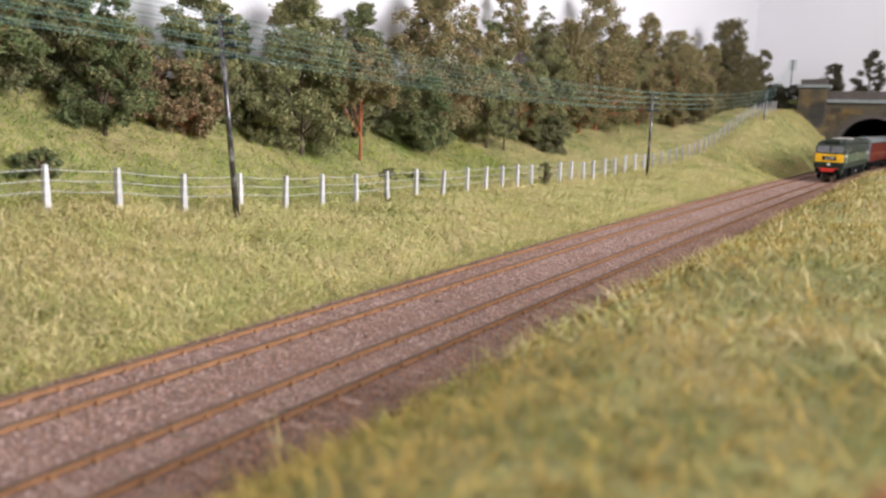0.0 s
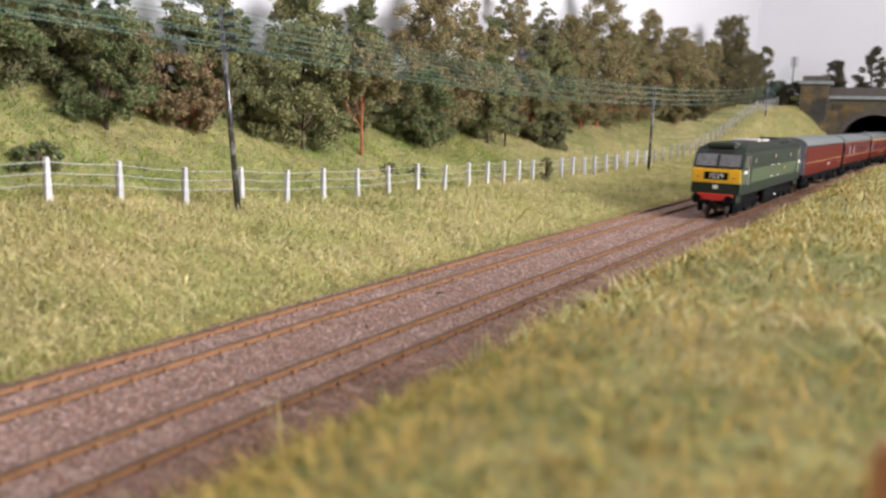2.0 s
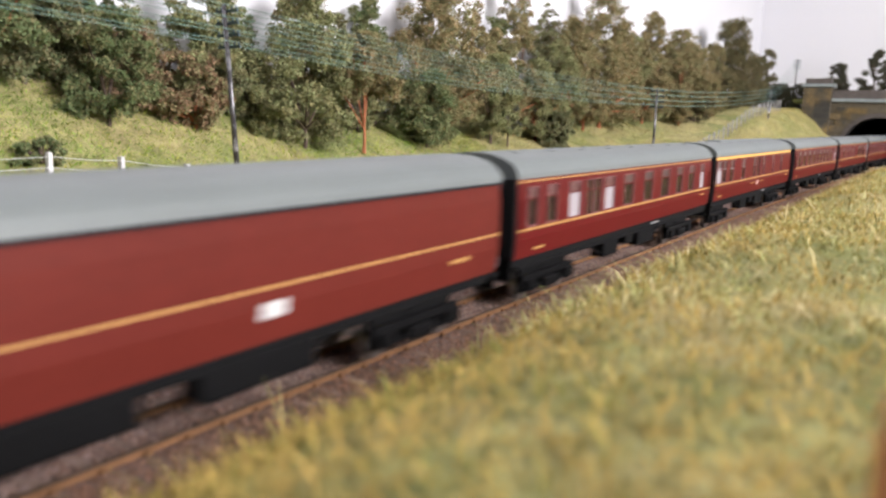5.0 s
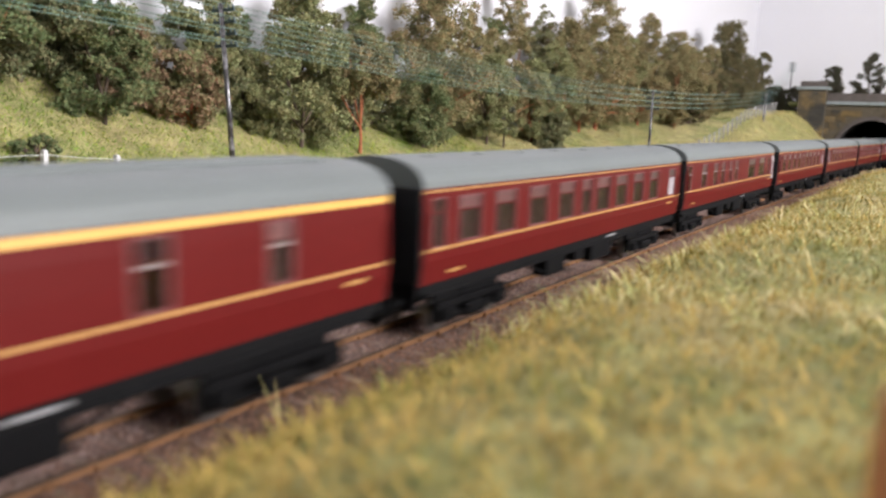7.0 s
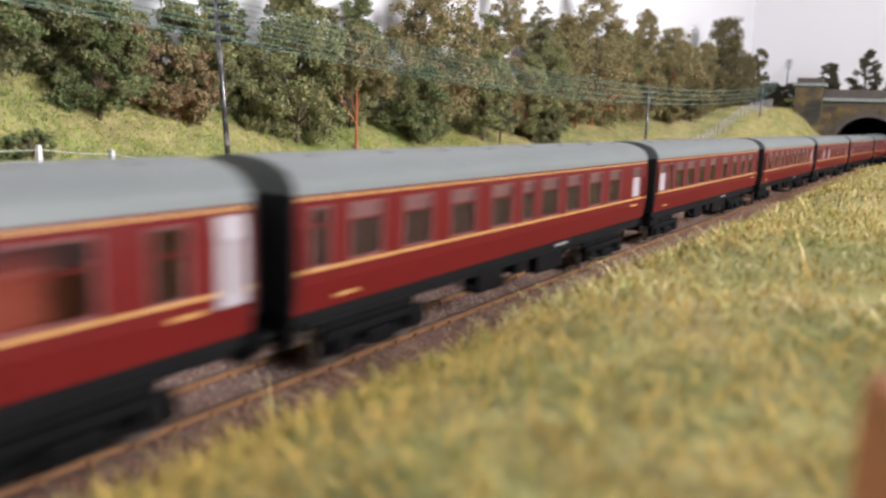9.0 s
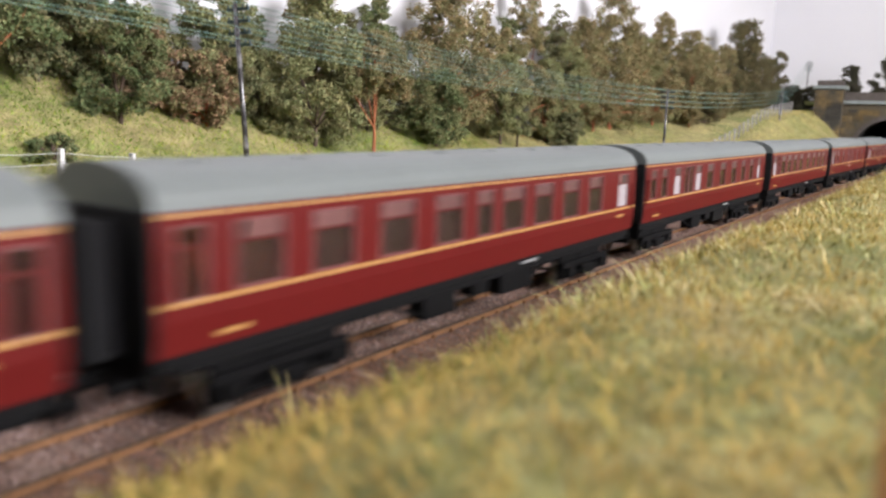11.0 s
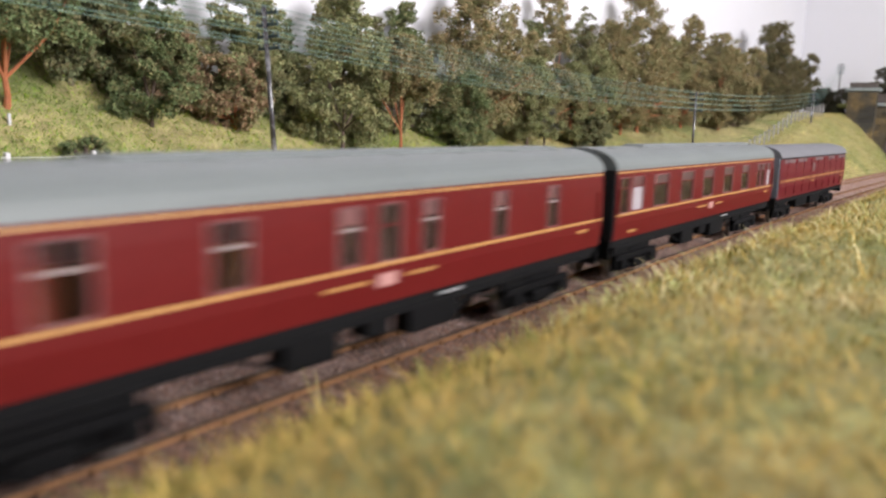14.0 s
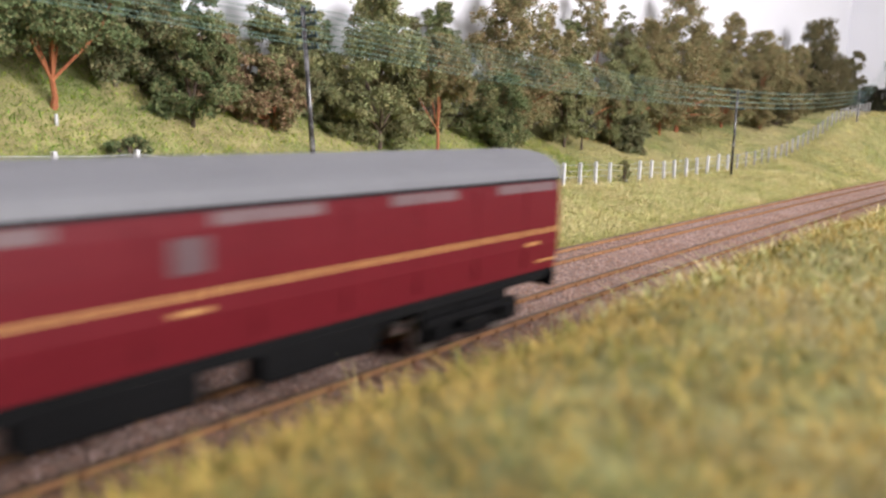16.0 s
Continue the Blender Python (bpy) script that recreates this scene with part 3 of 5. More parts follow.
def tree(x, y, zb, zt, rad, leaf, bark, seed, label, crown_from=0.22, clumps=34, leaves=7500, name="tree", bare=0.0, depth=0.8, fork_at=None):
    """A wire-armature model tree: trunk, limbs and an uneven crown of small leaves."""
    g = np.random.default_rng(seed)
    h = zt - zb
    t = empty(name, label, "tree" if name == "tree" else "bush", "wooded bank")
    t.location = (x, y, zb - 0.003)
    cs, rs = [], []
    rad = rad * 1.42
    clumps = int(clumps * 1.9 * min(1.8, max(1.0, h / (rad * 4.2))))
    for q in range(clumps):
        u = (q + g.random()) / clumps
        z = h * (crown_from + (0.95 - crown_from) * u)
        env = rad * (1.0 - 0.62 * u ** 1.7) * (0.75 + 0.35 * g.random()) * min(1.0, 0.7 + 2.0 * u)
        th = g.random() * 6.283
        rr = env * np.sqrt(g.random())
        cr = rad * (0.13 + 0.15 * g.random()) * (1.0 - 0.30 * u)
        cs.append((rr * np.cos(th), rr * np.sin(th) * depth, z - cr * 0.2))
        rs.append(cr)
    cs.append((0, 0, h - rad * 0.16))
    rs.append(rad * 0.17)
    cs, rs = np.array(cs), np.array(rs)
    cs[:, 1] = np.minimum(cs[:, 1], BACK - 0.006 - y - rs)
    k = 6
    d = g.normal(size=(len(rs) * k, 3))
    d /= np.linalg.norm(d, axis=1)[:, None]
    big = np.repeat(rs, k)
    sub_c = np.repeat(cs, k, 0) + d * (big * (0.45 + 0.65 * g.random(len(big))))[:, None] * np.array([1.1, 1.0, 0.75])
    sub_r = big * (0.26 + 0.26 * g.random(len(big)))
    sub_c[:, 1] = np.minimum(sub_c[:, 1], BACK - 0.004 - y - sub_r)
    leaf_size = min(0.0016, 0.00066 + rad * 0.0100)
    v, f = leafy(sub_c, sub_r, int(leaves * 1.8), leaf_size, g, thin=0.35)
    v2, f2 = leafy(cs, rs * 0.92, int(leaves * 1.6), leaf_size * 1.15, g, thin=0.30)
    v, f = np.concatenate([v, v2]), np.concatenate([f, f2 + len(v)])
    crown = new("crown", array_mesh("crown", v, f, M_LEAF[leaf]))
    crown.parent = t
    bm = bmesh.new()
    tr = max(0.0010, (0.035 if fork_at is None else 0.031) * rad)
    fork = h * (crown_from + 0.05 if fork_at is None else fork_at)
    rod(bm, (0, 0, 0), (0.02 * rad, 0, fork * 0.55), tr * 1.35, tr, 7)
    rod(bm, (0.02 * rad, 0, fork * 0.53), (0, 0, fork * 1.05), tr, tr * 0.9, 7)
    part("trunk", bm, bark, t)
    bm = bmesh.new()
    pick = np.argsort(-rs)[:14] if fork_at is None else g.permutation(len(rs))[:7]
    swing = 0.45 if fork_at is None else 0.70
    for q in pick:
        c = Vector(cs[q])
        m = Vector((c.x * swing, c.y * swing, fork + (c.z - fork) * 0.5 + 0.01 * rad))
        rod(bm, (0, 0, min(fork * 1.0, c.z)), m, tr * 0.6, tr * 0.42, 5)
        tip = c + (c - m).normalized() * float(rs[q]) * 0.7
        rod(bm, m, c, tr * 0.42, tr * 0.22, 5)
        rod(bm, c, tip, tr * 0.22, tr * 0.12, 4)
    part("limb", bm, bark, t)
    return t


tree(0.191, 0.250, 0.066, 0.165, 0.034, 0, M_BARK, 101, "deep green tree with orange trunk on the bank", 0.36, clumps=40, fork_at=0.16)
tree(0.155, 0.262, 0.075, 0.165, 0.034, 0, M_BARK, 102, "deep green leafy tree near the white wall", 0.3)
tree(0.236, 0.272, 0.080, 0.16, 0.03, 3, M_BARKDARK, 103, "dark green tree standing close to the wall", 0.12)
tree(0.268, 0.247, 0.058, 0.147, 0.0225, 0, M_BARKDARK, 104, "green tree with foliage down to the grass", 0.12, clumps=44)
tree(0.345, 0.258, 0.059, 0.158, 0.026, 1, M_BARKDARK, 105, "olive green tree with a ragged crown", 0.2, clumps=36)
tree(0.330, 0.250, 0.055, 0.106, 0.0215, 4, M_BARK, 106, "russet and olive bushy tree on the bank", 0.10, clumps=30)
tree(0.372, 0.262, 0.062, 0.132, 0.023, 3, M_BARKDARK, 107, "dark shaded tree among its neighbours", 0.1, clumps=22, leaves=4000)
tree(0.414, 0.236, 0.041, 0.16, 0.030, 1, M_BARKDARK, 108, "tall olive tree with brownish top", 0.10, clumps=50, leaves=9500)
tree(0.440, 0.262, 0.060, 0.164, 0.021, 2, M_BARKDARK, 109, "tall brownish green tree by the wall", 0.3)
tree(0.545, 0.285, 0.075, 0.17, 0.02, 0, M_BARKDARK, 110, "slender green tree seen above its neighbours", 0.4, clumps=34, leaves=4500)
tree(0.468, 0.226, 0.041, 0.133, 0.026, 2, M_BARK, 111, "spreading brown tree with bright orange trunk", 0.50, clumps=34, fork_at=0.20)
tree(0.540, 0.270, 0.062, 0.128, 0.022, 3, M_BARKDARK, 112, "dark tree in the shade of the wood", 0.1, clumps=22, leaves=4500)
tree(0.575, 0.240, 0.042, 0.112, 0.028, 0, M_BARKDARK, 113, "green tree with low hanging foliage", 0.12, clumps=36)
tree(0.620, 0.258, 0.050, 0.195, 0.046, 2, M_BARK, 114, "large brownish green tree with broad crown", 0.1, clumps=56, leaves=11000)
tree(0.700, 0.245, 0.043, 0.135, 0.028, 1, M_BARKDARK, 115, "olive tree on the edge of the wood", 0.15, clumps=34)
tree(0.724, 0.238, 0.040, 0.096, 0.0140, 5, M_BARKDARK, 116, "bare grey twiggy sapling at the wood edge", 0.3, clumps=14, leaves=900)
tree(0.785, 0.264, 0.051, 0.217, 0.031, 2, M_BARK, 117, "tall brown green tree with gappy top", 0.08, clumps=46, leaves=9000)
tree(0.815, 0.250, 0.045, 0.140, 0.026, 1, M_BARK, 118, "olive tree with orange stems", 0.08, clumps=30)
tree(0.829, 0.226, 0.035, 0.081, 0.0215, 3, M_BARKDARK, 119, "rounded dark green bush on the bank", 0.05, clumps=26, name="bush")
tree(0.925, 0.260, 0.055, 0.200, 0.031, 2, M_BARK, 120, "tall brown tree with narrow crown", 0.08, clumps=40)
tree(1.011, 0.250, 0.058, 0.247, 0.046, 2, M_BARK, 121, "very tall brownish tree with layered crown", 0.08, clumps=58, leaves=11000)
tree(1.095, 0.255, 0.066, 0.210, 0.034, 2, M_BARK, 122, "olive brown tree in the wood", 0.15, clumps=34)
tree(1.217, 0.250, 0.075, 0.242, 0.030, 2, M_BARK, 123, "narrow pointed brown tree", 0.08, clumps=64, leaves=9500)
tree(1.370, 0.243, 0.080, 0.232, 0.045, 2, M_BARK, 124, "broad brown and green tree with thin stem", 0.05, clumps=50, leaves=9000)
tree(1.450, 0.245, 0.090, 0.215, 0.040, 2, M_BARKDARK, 125, "brown shaded tree behind the fence", 0.08, clumps=50, leaves=9000)
tree(1.670, 0.233, 0.098, 0.284, 0.052, 7, M_BARKDARK, 126, "tall dark olive tree near the tunnel", 0.06, clumps=84, leaves=15000)
tree(1.700, 0.215, 0.096, 0.235, 0.045, 7, M_BARKDARK, 127, "dark tree at the end of the fence", 0.05, clumps=34)
tree(1.990, 0.222, 0.105, 0.250, 0.035, 7, M_BARKDARK, 128, "olive tree on the hill by the tunnel", 0.15, clumps=30)
tree(1.79, 0.15, 0.085, 0.16, 0.034, 6, M_BARKDARK, 129, "dark brown hedge beside the tunnel pier", 0.02, clumps=30, name="bush")
tree(1.725, 0.125, 0.07, 0.15, 0.024, 6, M_BARKDARK, 130, "dark undergrowth against the tunnel pier", 0.02, clumps=24, name="bush")
tree(1.745, 0.108, 0.068, 0.158, 0.026, 6, M_BARKDARK, 157, "dark hedge pressed against the tunnel pier", 0.02, clumps=28, leaves=6000, name="bush")
tree(2.080, 0.075, 0.120, 0.222, 0.034, 6, M_BARKDARK, 131, "rounded dark tree above the tunnel", 0.2, clumps=26)
tree(2.120, 0.000, 0.120, 0.255, 0.034, 6, M_BARKDARK, 132, "dark tree with double crown above the tunnel", 0.2, clumps=24)
tree(2.060, -0.075, 0.120, 0.185, 0.045, 6, M_BARKDARK, 133, "low dark tree on the hill over the tunnel", 0.1, clumps=26)
tree(0.664, 0.163, 0.012, 0.036, 0.0085, 1, M_BARKDARK, 134, "small weedy shrub growing through the fence", 0.02, clumps=12, leaves=900, name="bush")
tree(0.210, 0.216, 0.044, 0.0555, 0.01, 0, M_BARKDARK, 135, "low green shrub on the bank", 0.02, clumps=12, leaves=1500, name="bush")
tree(0.475, 0.205, 0.024, 0.036, 0.007, 1, M_BARKDARK, 136, "low straggly shrub behind the fence", 0.02, clumps=10, leaves=700, name="bush")
tree(0.505, 0.200, 0.022, 0.034, 0.007, 1, M_BARKDARK, 137, "low straggly shrub behind the fence", 0.02, clumps=10, leaves=600, name="bush")

tree(0.877, 0.272, 0.060, 0.208, 0.020, 3, M_BARKDARK, 138, "thin gappy tree between fuller neighbours", 0.35, clumps=22, leaves=2600)
tree(1.225, 0.203, 0.060, 0.130, 0.022, 2, M_BARK, 139, "brown tree with thin orange stem by the fence", 0.16, clumps=26, leaves=5000)
tree(1.275, 0.194, 0.063, 0.118, 0.020, 7, M_BARKDARK, 152, "low dark foliage at the edge of the wood", 0.04, clumps=24, leaves=4500, name="bush")
tree(1.350, 0.190, 0.079, 0.150, 0.026, 2, M_BARKDARK, 153, "brown bushy tree behind the fence", 0.05, clumps=28, leaves=5000)
tree(1.490, 0.196, 0.093, 0.170, 0.030, 7, M_BARKDARK, 154, "dark brown bushy tree behind the fence", 0.05, clumps=28, leaves=5000)
tree(0.700, 0.268, 0.060, 0.178, 0.022, 2, M_BARKDARK, 155, "brown tree filling the gap in the wood", 0.08, clumps=26, leaves=4500)
tree(0.500, 0.258, 0.055, 0.118, 0.020, 1, M_BARKDARK, 156, "olive tree behind the orange trunked one", 0.06, clumps=24, leaves=4500)

tree(0.735, 0.262, 0.052, 0.165, 0.028, 2, M_BARK, 158, "brown leafy tree closing the wood", 0.10, clumps=34, leaves=6500)
tree(0.880, 0.256, 0.052, 0.165, 0.030, 1, M_BARK, 159, "olive tree with orange limbs in the wood", 0.12, clumps=34, leaves=6500)
tree(0.960, 0.252, 0.056, 0.170, 0.030, 2, M_BARK, 160, "brown tree with low limbs in the wood", 0.10, clumps=32, leaves=6000)
tree(1.160, 0.240, 0.066, 0.175, 0.034, 2, M_BARK, 161, "brown tree crowding its taller neighbours", 0.08, clumps=34, leaves=6500)
tree(1.560, 0.236, 0.096, 0.225, 0.036, 2, M_BARKDARK, 162, "brown tree beside the tall dark one", 0.06, clumps=34, leaves=6000)
tree(1.850, 0.228, 0.102, 0.225, 0.042, 7, M_BARKDARK, 163, "dark olive tree descending to the hedge", 0.05, clumps=36, leaves=6500)
tree(0.300, 0.264, 0.066, 0.118, 0.022, 4, M_BARKDARK, 164, "russet undergrowth between two trees", 0.05, clumps=30, leaves=5000, name="bush")
tree(0.385, 0.256, 0.056, 0.112, 0.020, 1, M_BARKDARK, 165, "olive undergrowth in the shade of the wood", 0.05, clumps=28, leaves=5000, name="bush")


for q, (ex, ez, et, er) in enumerate(((0.258, 0.084, 0.128, 0.024), (0.300, 0.075, 0.130, 0.024), (0.385, 0.070, 0.137, 0.023), (0.495, 0.068, 0.150, 0.020), (0.650, 0.060, 0.150, 0.024),
                                      (0.755, 0.058, 0.178, 0.030), (0.890, 0.064, 0.190, 0.034), (0.975, 0.070, 0.200, 0.038), (1.150, 0.082, 0.205, 0.044), (1.260, 0.088, 0.210, 0.042), (1.430, 0.095, 0.215, 0.046), (1.540, 0.100, 0.225, 0.046))):
    tree(ex, 0.276, ez, et, er, ((3, 1, 0) if ex < 0.8 else (7, 2, 1))[q % 3], M_BARKDARK, 140 + q, "shaded green tree at the back of the wood", 0.06, clumps=30, leaves=6000)


# ---- post and wire fence ----
posts = [-0.03, 0.005, 0.045, 0.085, 0.125, 0.163, 0.200, 0.235, 0.272, 0.309, 0.343, 0.374, 0.406, 0.438, 0.471, 0.505, 0.538, 0.566, 0.592, 0.618, 0.643,
         0.673, 0.700, 0.724, 0.752, 0.776, 0.805, 0.832, 0.860, 0.890, 0.918, 0.947, 0.976, 1.005, 1.03, 1.055] + [1.08 + 0.0225 * q for q in range(22)]
bm = bmesh.new()
box(bm, -0.0018, 0.0018, -0.0014, 0.0014, -0.006, 0.0180, bevel=0.0003)
for q in bm.verts:
    if q.co.z > 0.0175:
        q.co.x *= 0.55
post_mesh = bpy.data.meshes.new("fence_post")
bm.to_mesh(post_mesh)
bm.free()
post_mesh.materials.append(M_CONCRETE)
bm = boxed(-0.0009, 0.0009, -0.0009, 0.0009, -0.006, 0.0175)
far_post_mesh = bpy.data.meshes.new("far_fence_post")
bm.to_mesh(far_post_mesh)
bm.free()
far_post_mesh.materials.append(M_FARPOST)
fence = empty("fence", "pale concrete post and wire fence along the cutting", "fence", "", "")
tops = []
for px in posts:
    py = float(fence_y(px))
    pz = float(ground(px, py)) + 0.0028
    ob = new("fence_post", post_mesh if px < 0.93 else far_post_mesh)
    ob.parent = fence
    ob.matrix_basis = pose(px, py, pz, random.uniform(-1.5, 1.5), random.uniform(-1.5, 1.5), random.uniform(-6, 6))
    tops.append((px, py, pz))
for hh in (0.0160, 0.0112, 0.0062):
    bm = bmesh.new()
    for a, b in zip(tops, tops[1:]):
        mid = Vector(((a[0] + b[0]) / 2, (a[1] + b[1]) / 2, (a[2] + b[2]) / 2 + hh - 0.0005))
        p0, p1 = Vector((a[0], a[1] - 0.0011, a[2] + hh)), Vector((b[0], b[1] - 0.0011, b[2] + hh))
        rod(bm, p0, mid, 0.00017, 0.00017, 4)
        rod(bm, mid, p1, 0.00017, 0.00017, 4)
    part("wire", bm, M_WIRE, fence, "thin pale grey wire")
sp = tagged(obj("marker_post", boxed(-0.0007, 0.0007, -0.0007, 0.0007, -0.004, 0.0050, bevel=0.0002), M_CONCRETE), "short white marker post standing in the bank grass", "post")
sp.location = (0.187, 0.240, float(ground(0.187, 0.240)))


# ---- telegraph poles ----
def telegraph_pole(x, y, zb, lean_x, lean_y, h):
    t = empty("telegraph_pole", "dark creosoted telegraph pole with four crossarms", "telegraph pole", "telegraph poles")
    t.matrix_basis = pose(x, y, zb, lean_x, lean_y, 0)
    part("pole", rodded((0, 0, -0.005), (0, 0, h), 0.00165, 0.00115, 20), M_POLE, t, smooth=True)
    for q in range(4):
        z = h - 0.0035 - q * 0.0058
        arm = part("crossarm", boxed(0.0010, 0.0022, -0.0078, 0.0078, z - 0.0007, z + 0.0007), M_ARM, t)
        for iy in (-0.0068, -0.0038, 0.0038, 0.0068):
            b = rodded((0.0016, iy, z + 0.0005), (0.0016, iy, z + 0.0022), 0.0006, 0.00045, 6)
            part("insulator", b, M_ARM, arm)
    return t


POLES = [(-0.25, 0.183, 0.026, 0.0, 0.0, 0.120), (0.2875, 0.1665, 0.0165, -1.6, -3.6, 0.1035), (0.8689, 0.130, 0.0135, 0.6, -1.2, 0.0915),
         (1.420, 0.1075, 0.046, 0.4, 0.8, 0.083), (1.960, 0.150, 0.112, 0.0, 0.0, 0.105)]
heads = []
for q in POLES:
    telegraph_pole(*q)
    m = pose(*q[:3], q[3], q[4], 0)
    heads.append([[m @ Vector((0.0016, iy, q[5] - 0.0035 - k * 0.0058 + 0.0022)) for iy in (-0.0068, -0.0038, 0.0038, 0.0068)] for k in range(4)])
for a, b, sagz in zip(heads, heads[1:], (0.002, 0.006, 0.005, 0.006)):
    run = empty("telegraph_wires", "green elastic telegraph wires strung between poles", "wire", "telegraph wires")
    for k in range(4):
        for c in range(4):
            cu = bpy.data.curves.new("wire", "CURVE")
            cu.dimensions, cu.bevel_depth, cu.bevel_resolution = "3D", 0.00010, 0
            sl = cu.splines.new("POLY")
            sl.points.add(12)
            for r in range(13):
                u = r / 12
                p = a[k][c].lerp(b[k][c], u)
                sl.points[r].co = (p.x, p.y, p.z - sagz * 4 * u * (1 - u) * (0.8 + 0.1 * ((k * 4 + c) % 4)), 1)
            cu.materials.append(M_TELWIRE)
            tmp = bpy.data.objects.new("wire_curve", cu)
            me = bpy.data.meshes.new_from_object(tmp)
            bpy.data.objects.remove(tmp)
            ob = new("wire", me)
            ob.parent = run


# ---- tunnel portal ----
PX = 1.70
AC, AR, ASPRING = -0.0405, 0.058, 0.030      # arch centre, radius, springing height
portal = empty("tunnel_portal", "mottled sandstone tunnel portal with piers and parapet", "tunnel portal")
WALLTOP, Z0 = 0.116, -0.012


def arch_z(y):
    d = abs(y - AC)
    return ASPRING + math.sqrt(max(0.0, AR * AR - d * d)) if d < AR else None


bm = bmesh.new()
cuts = [0.050, AC + AR] + [AC + AR * math.cos(math.pi * q / 28) for q in range(1, 28)] + [AC - AR, -0.160]
for front in (PX, PX + 0.012):
    rows = []
    for c in cuts:
        low = arch_z(c) if abs(c - AC) < AR - 1e-6 else (ASPRING if abs(abs(c - AC) - AR) < 1e-6 else Z0)
        rows.append((bm.verts.new((front, c, low)), bm.verts.new((front, c, WALLTOP))))
    for a, b in zip(rows, rows[1:]):
        bm.faces.new((a[0], b[0], b[1], a[1]))
box(bm, PX, PX + 0.012, AC + AR, 0.050, Z0, ASPRING + 0.001)
box(bm, PX, PX + 0.012, -0.160, AC - AR, Z0, ASPRING + 0.001)
part("wall", bm, M_MASONRY, portal)
bm = bmesh.new()
ring = []
for xx, rr in ((PX - 0.002, AR), (PX + 0.60, AR)):
    ring.append([bm.verts.new((xx, AC + rr * math.cos(math.pi * q / 28), ASPRING + rr * math.sin(math.pi * q / 28))) for q in range(29)])
for q in range(28):
    bm.faces.new((ring[0][q], ring[0][q + 1], ring[1][q + 1], ring[1][q]))
for sgn in (-1, 1):
    yy = AC + sgn * AR
    vs = [bm.verts.new(p) for p in ((PX - 0.002, yy, Z0), (PX + 0.6, yy, Z0), (PX + 0.6, yy, ASPRING), (PX - 0.002, yy, ASPRING))]
    bm.faces.new(vs)
part("tunnel_lining", bm, M_LINING, portal, "near-black tunnel lining")
for q in range(19):
    a0, a1 = math.pi * q / 19, math.pi * (q + 1) / 19 - 0.012
    bm = bmesh.new()
    pts = [(AR + 0.0002, a0), (AR + 0.008, a0), (AR + 0.008, a1), (AR + 0.0002, a1)]
    fr = [bm.verts.new((PX - 0.0022, AC + r * math.cos(t), ASPRING + r * math.sin(t))) for r, t in pts]
    bk = [bm.verts.new((PX - 0.0002, AC + r * math.cos(t), ASPRING + r * math.sin(t))) for r, t in pts]
    bm.faces.new(fr)
    for k in range(4):
        bm.faces.new((fr[k], bk[k], bk[(k + 1) % 4], fr[(k + 1) % 4]))
    part("voussoir", bm, M_PARAPET, portal)
for y0, y1 in ((0.0436, 0.0935), (-0.215, -0.160)):
    pier = part("pier", boxed(PX - 0.012, PX + 0.012, y0, y1, Z0, 0.1435, bevel=0.0006), M_MASONRY, portal)
    part("pier_coping", boxed(PX - 0.0165, PX + 0.0165, y0 - 0.005, y1 + 0.005, 0.1437, 0.1500, bevel=0.0008), M_COPING, pier, "blue grey stone coping")
    part("pier_cap", boxed(PX - 0.012, PX + 0.012, y0 + 0.002, y1 - 0.002, 0.1502, 0.1600, bevel=0.0008), M_PARAPET, pier)
part("coping", boxed(PX - 0.006, PX + 0.014, -0.160, 0.0432, WALLTOP + 0.0002, WALLTOP + 0.0065, bevel=0.0006), M_COPING, portal, "blue grey stone coping")
part("parapet", boxed(PX - 0.001, PX + 0.012, -0.160, 0.0432, WALLTOP + 0.0067, WALLTOP + 0.0225, bevel=0.0006), M_PARAPET, portal)
CH = 0.0118
for rowi in range(11):
    z0 = Z0 + 0.0005 + rowi * CH
    for k in range(12):
        y1 = 0.043 - k * 0.0185 - (rowi % 2) * 0.009
        y0 = y1 - 0.0178
        if y0 < -0.159 or z0 + CH > WALLTOP:
            continue
        corner = [math.hypot(yy - AC, zz - ASPRING) for yy in (y0, y1) for zz in (max(z0, ASPRING), max(ASPRING, z0 + CH))]
        inside = any((abs(yy - AC) < AR and zz < ASPRING) for yy in (y0, y1, (y0 + y1) / 2) for zz in (z0, z0 + CH))
        if inside or min(corner) < AR + 0.0085:
            continue
        part("stone", boxed(PX - 0.0012 - random.random() * 0.0006, PX - 0.0001, y0, y1, z0, z0 + CH - 0.0006), M_BLOCK, portal)
for y0, y1 in ((0.0436, 0.0935), (-0.215, -0.160)):
    for rowi in range(13):
        z0 = Z0 + 0.0005 + rowi * CH
        if z0 + CH > 0.1436:
            break
        ys = [y0, y0 + (0.02 if rowi % 2 else 0.028), y1]
        for a, b in zip(ys, ys[1:]):
            part("stone", boxed(PX - 0.0135 - random.random() * 0.0006, PX - 0.0121, a + 0.0003, b - 0.0003, z0, z0 + CH - 0.0006), M_BLOCK, portal)
structure("tunnel_hill", boxed(PX + 0.013, X1, -0.42, 0.115, 0.112, 0.121, bevel=0.002), M_TURF, "turf covered hill over the tunnel", "ground")

stub = tagged(obj("wooden_post", boxed(-0.005, 0.005, -0.0055, 0.0055, -0.026, 0.0, bevel=0.0006), M_WOOD), "orange brown wooden stub standing close to the lens", "post")
stub.matrix_basis = pose(0.0535, -0.1445, 0.0525, 0, 0, 35)


# ---- rolling stock ----
HALF = 0.0183


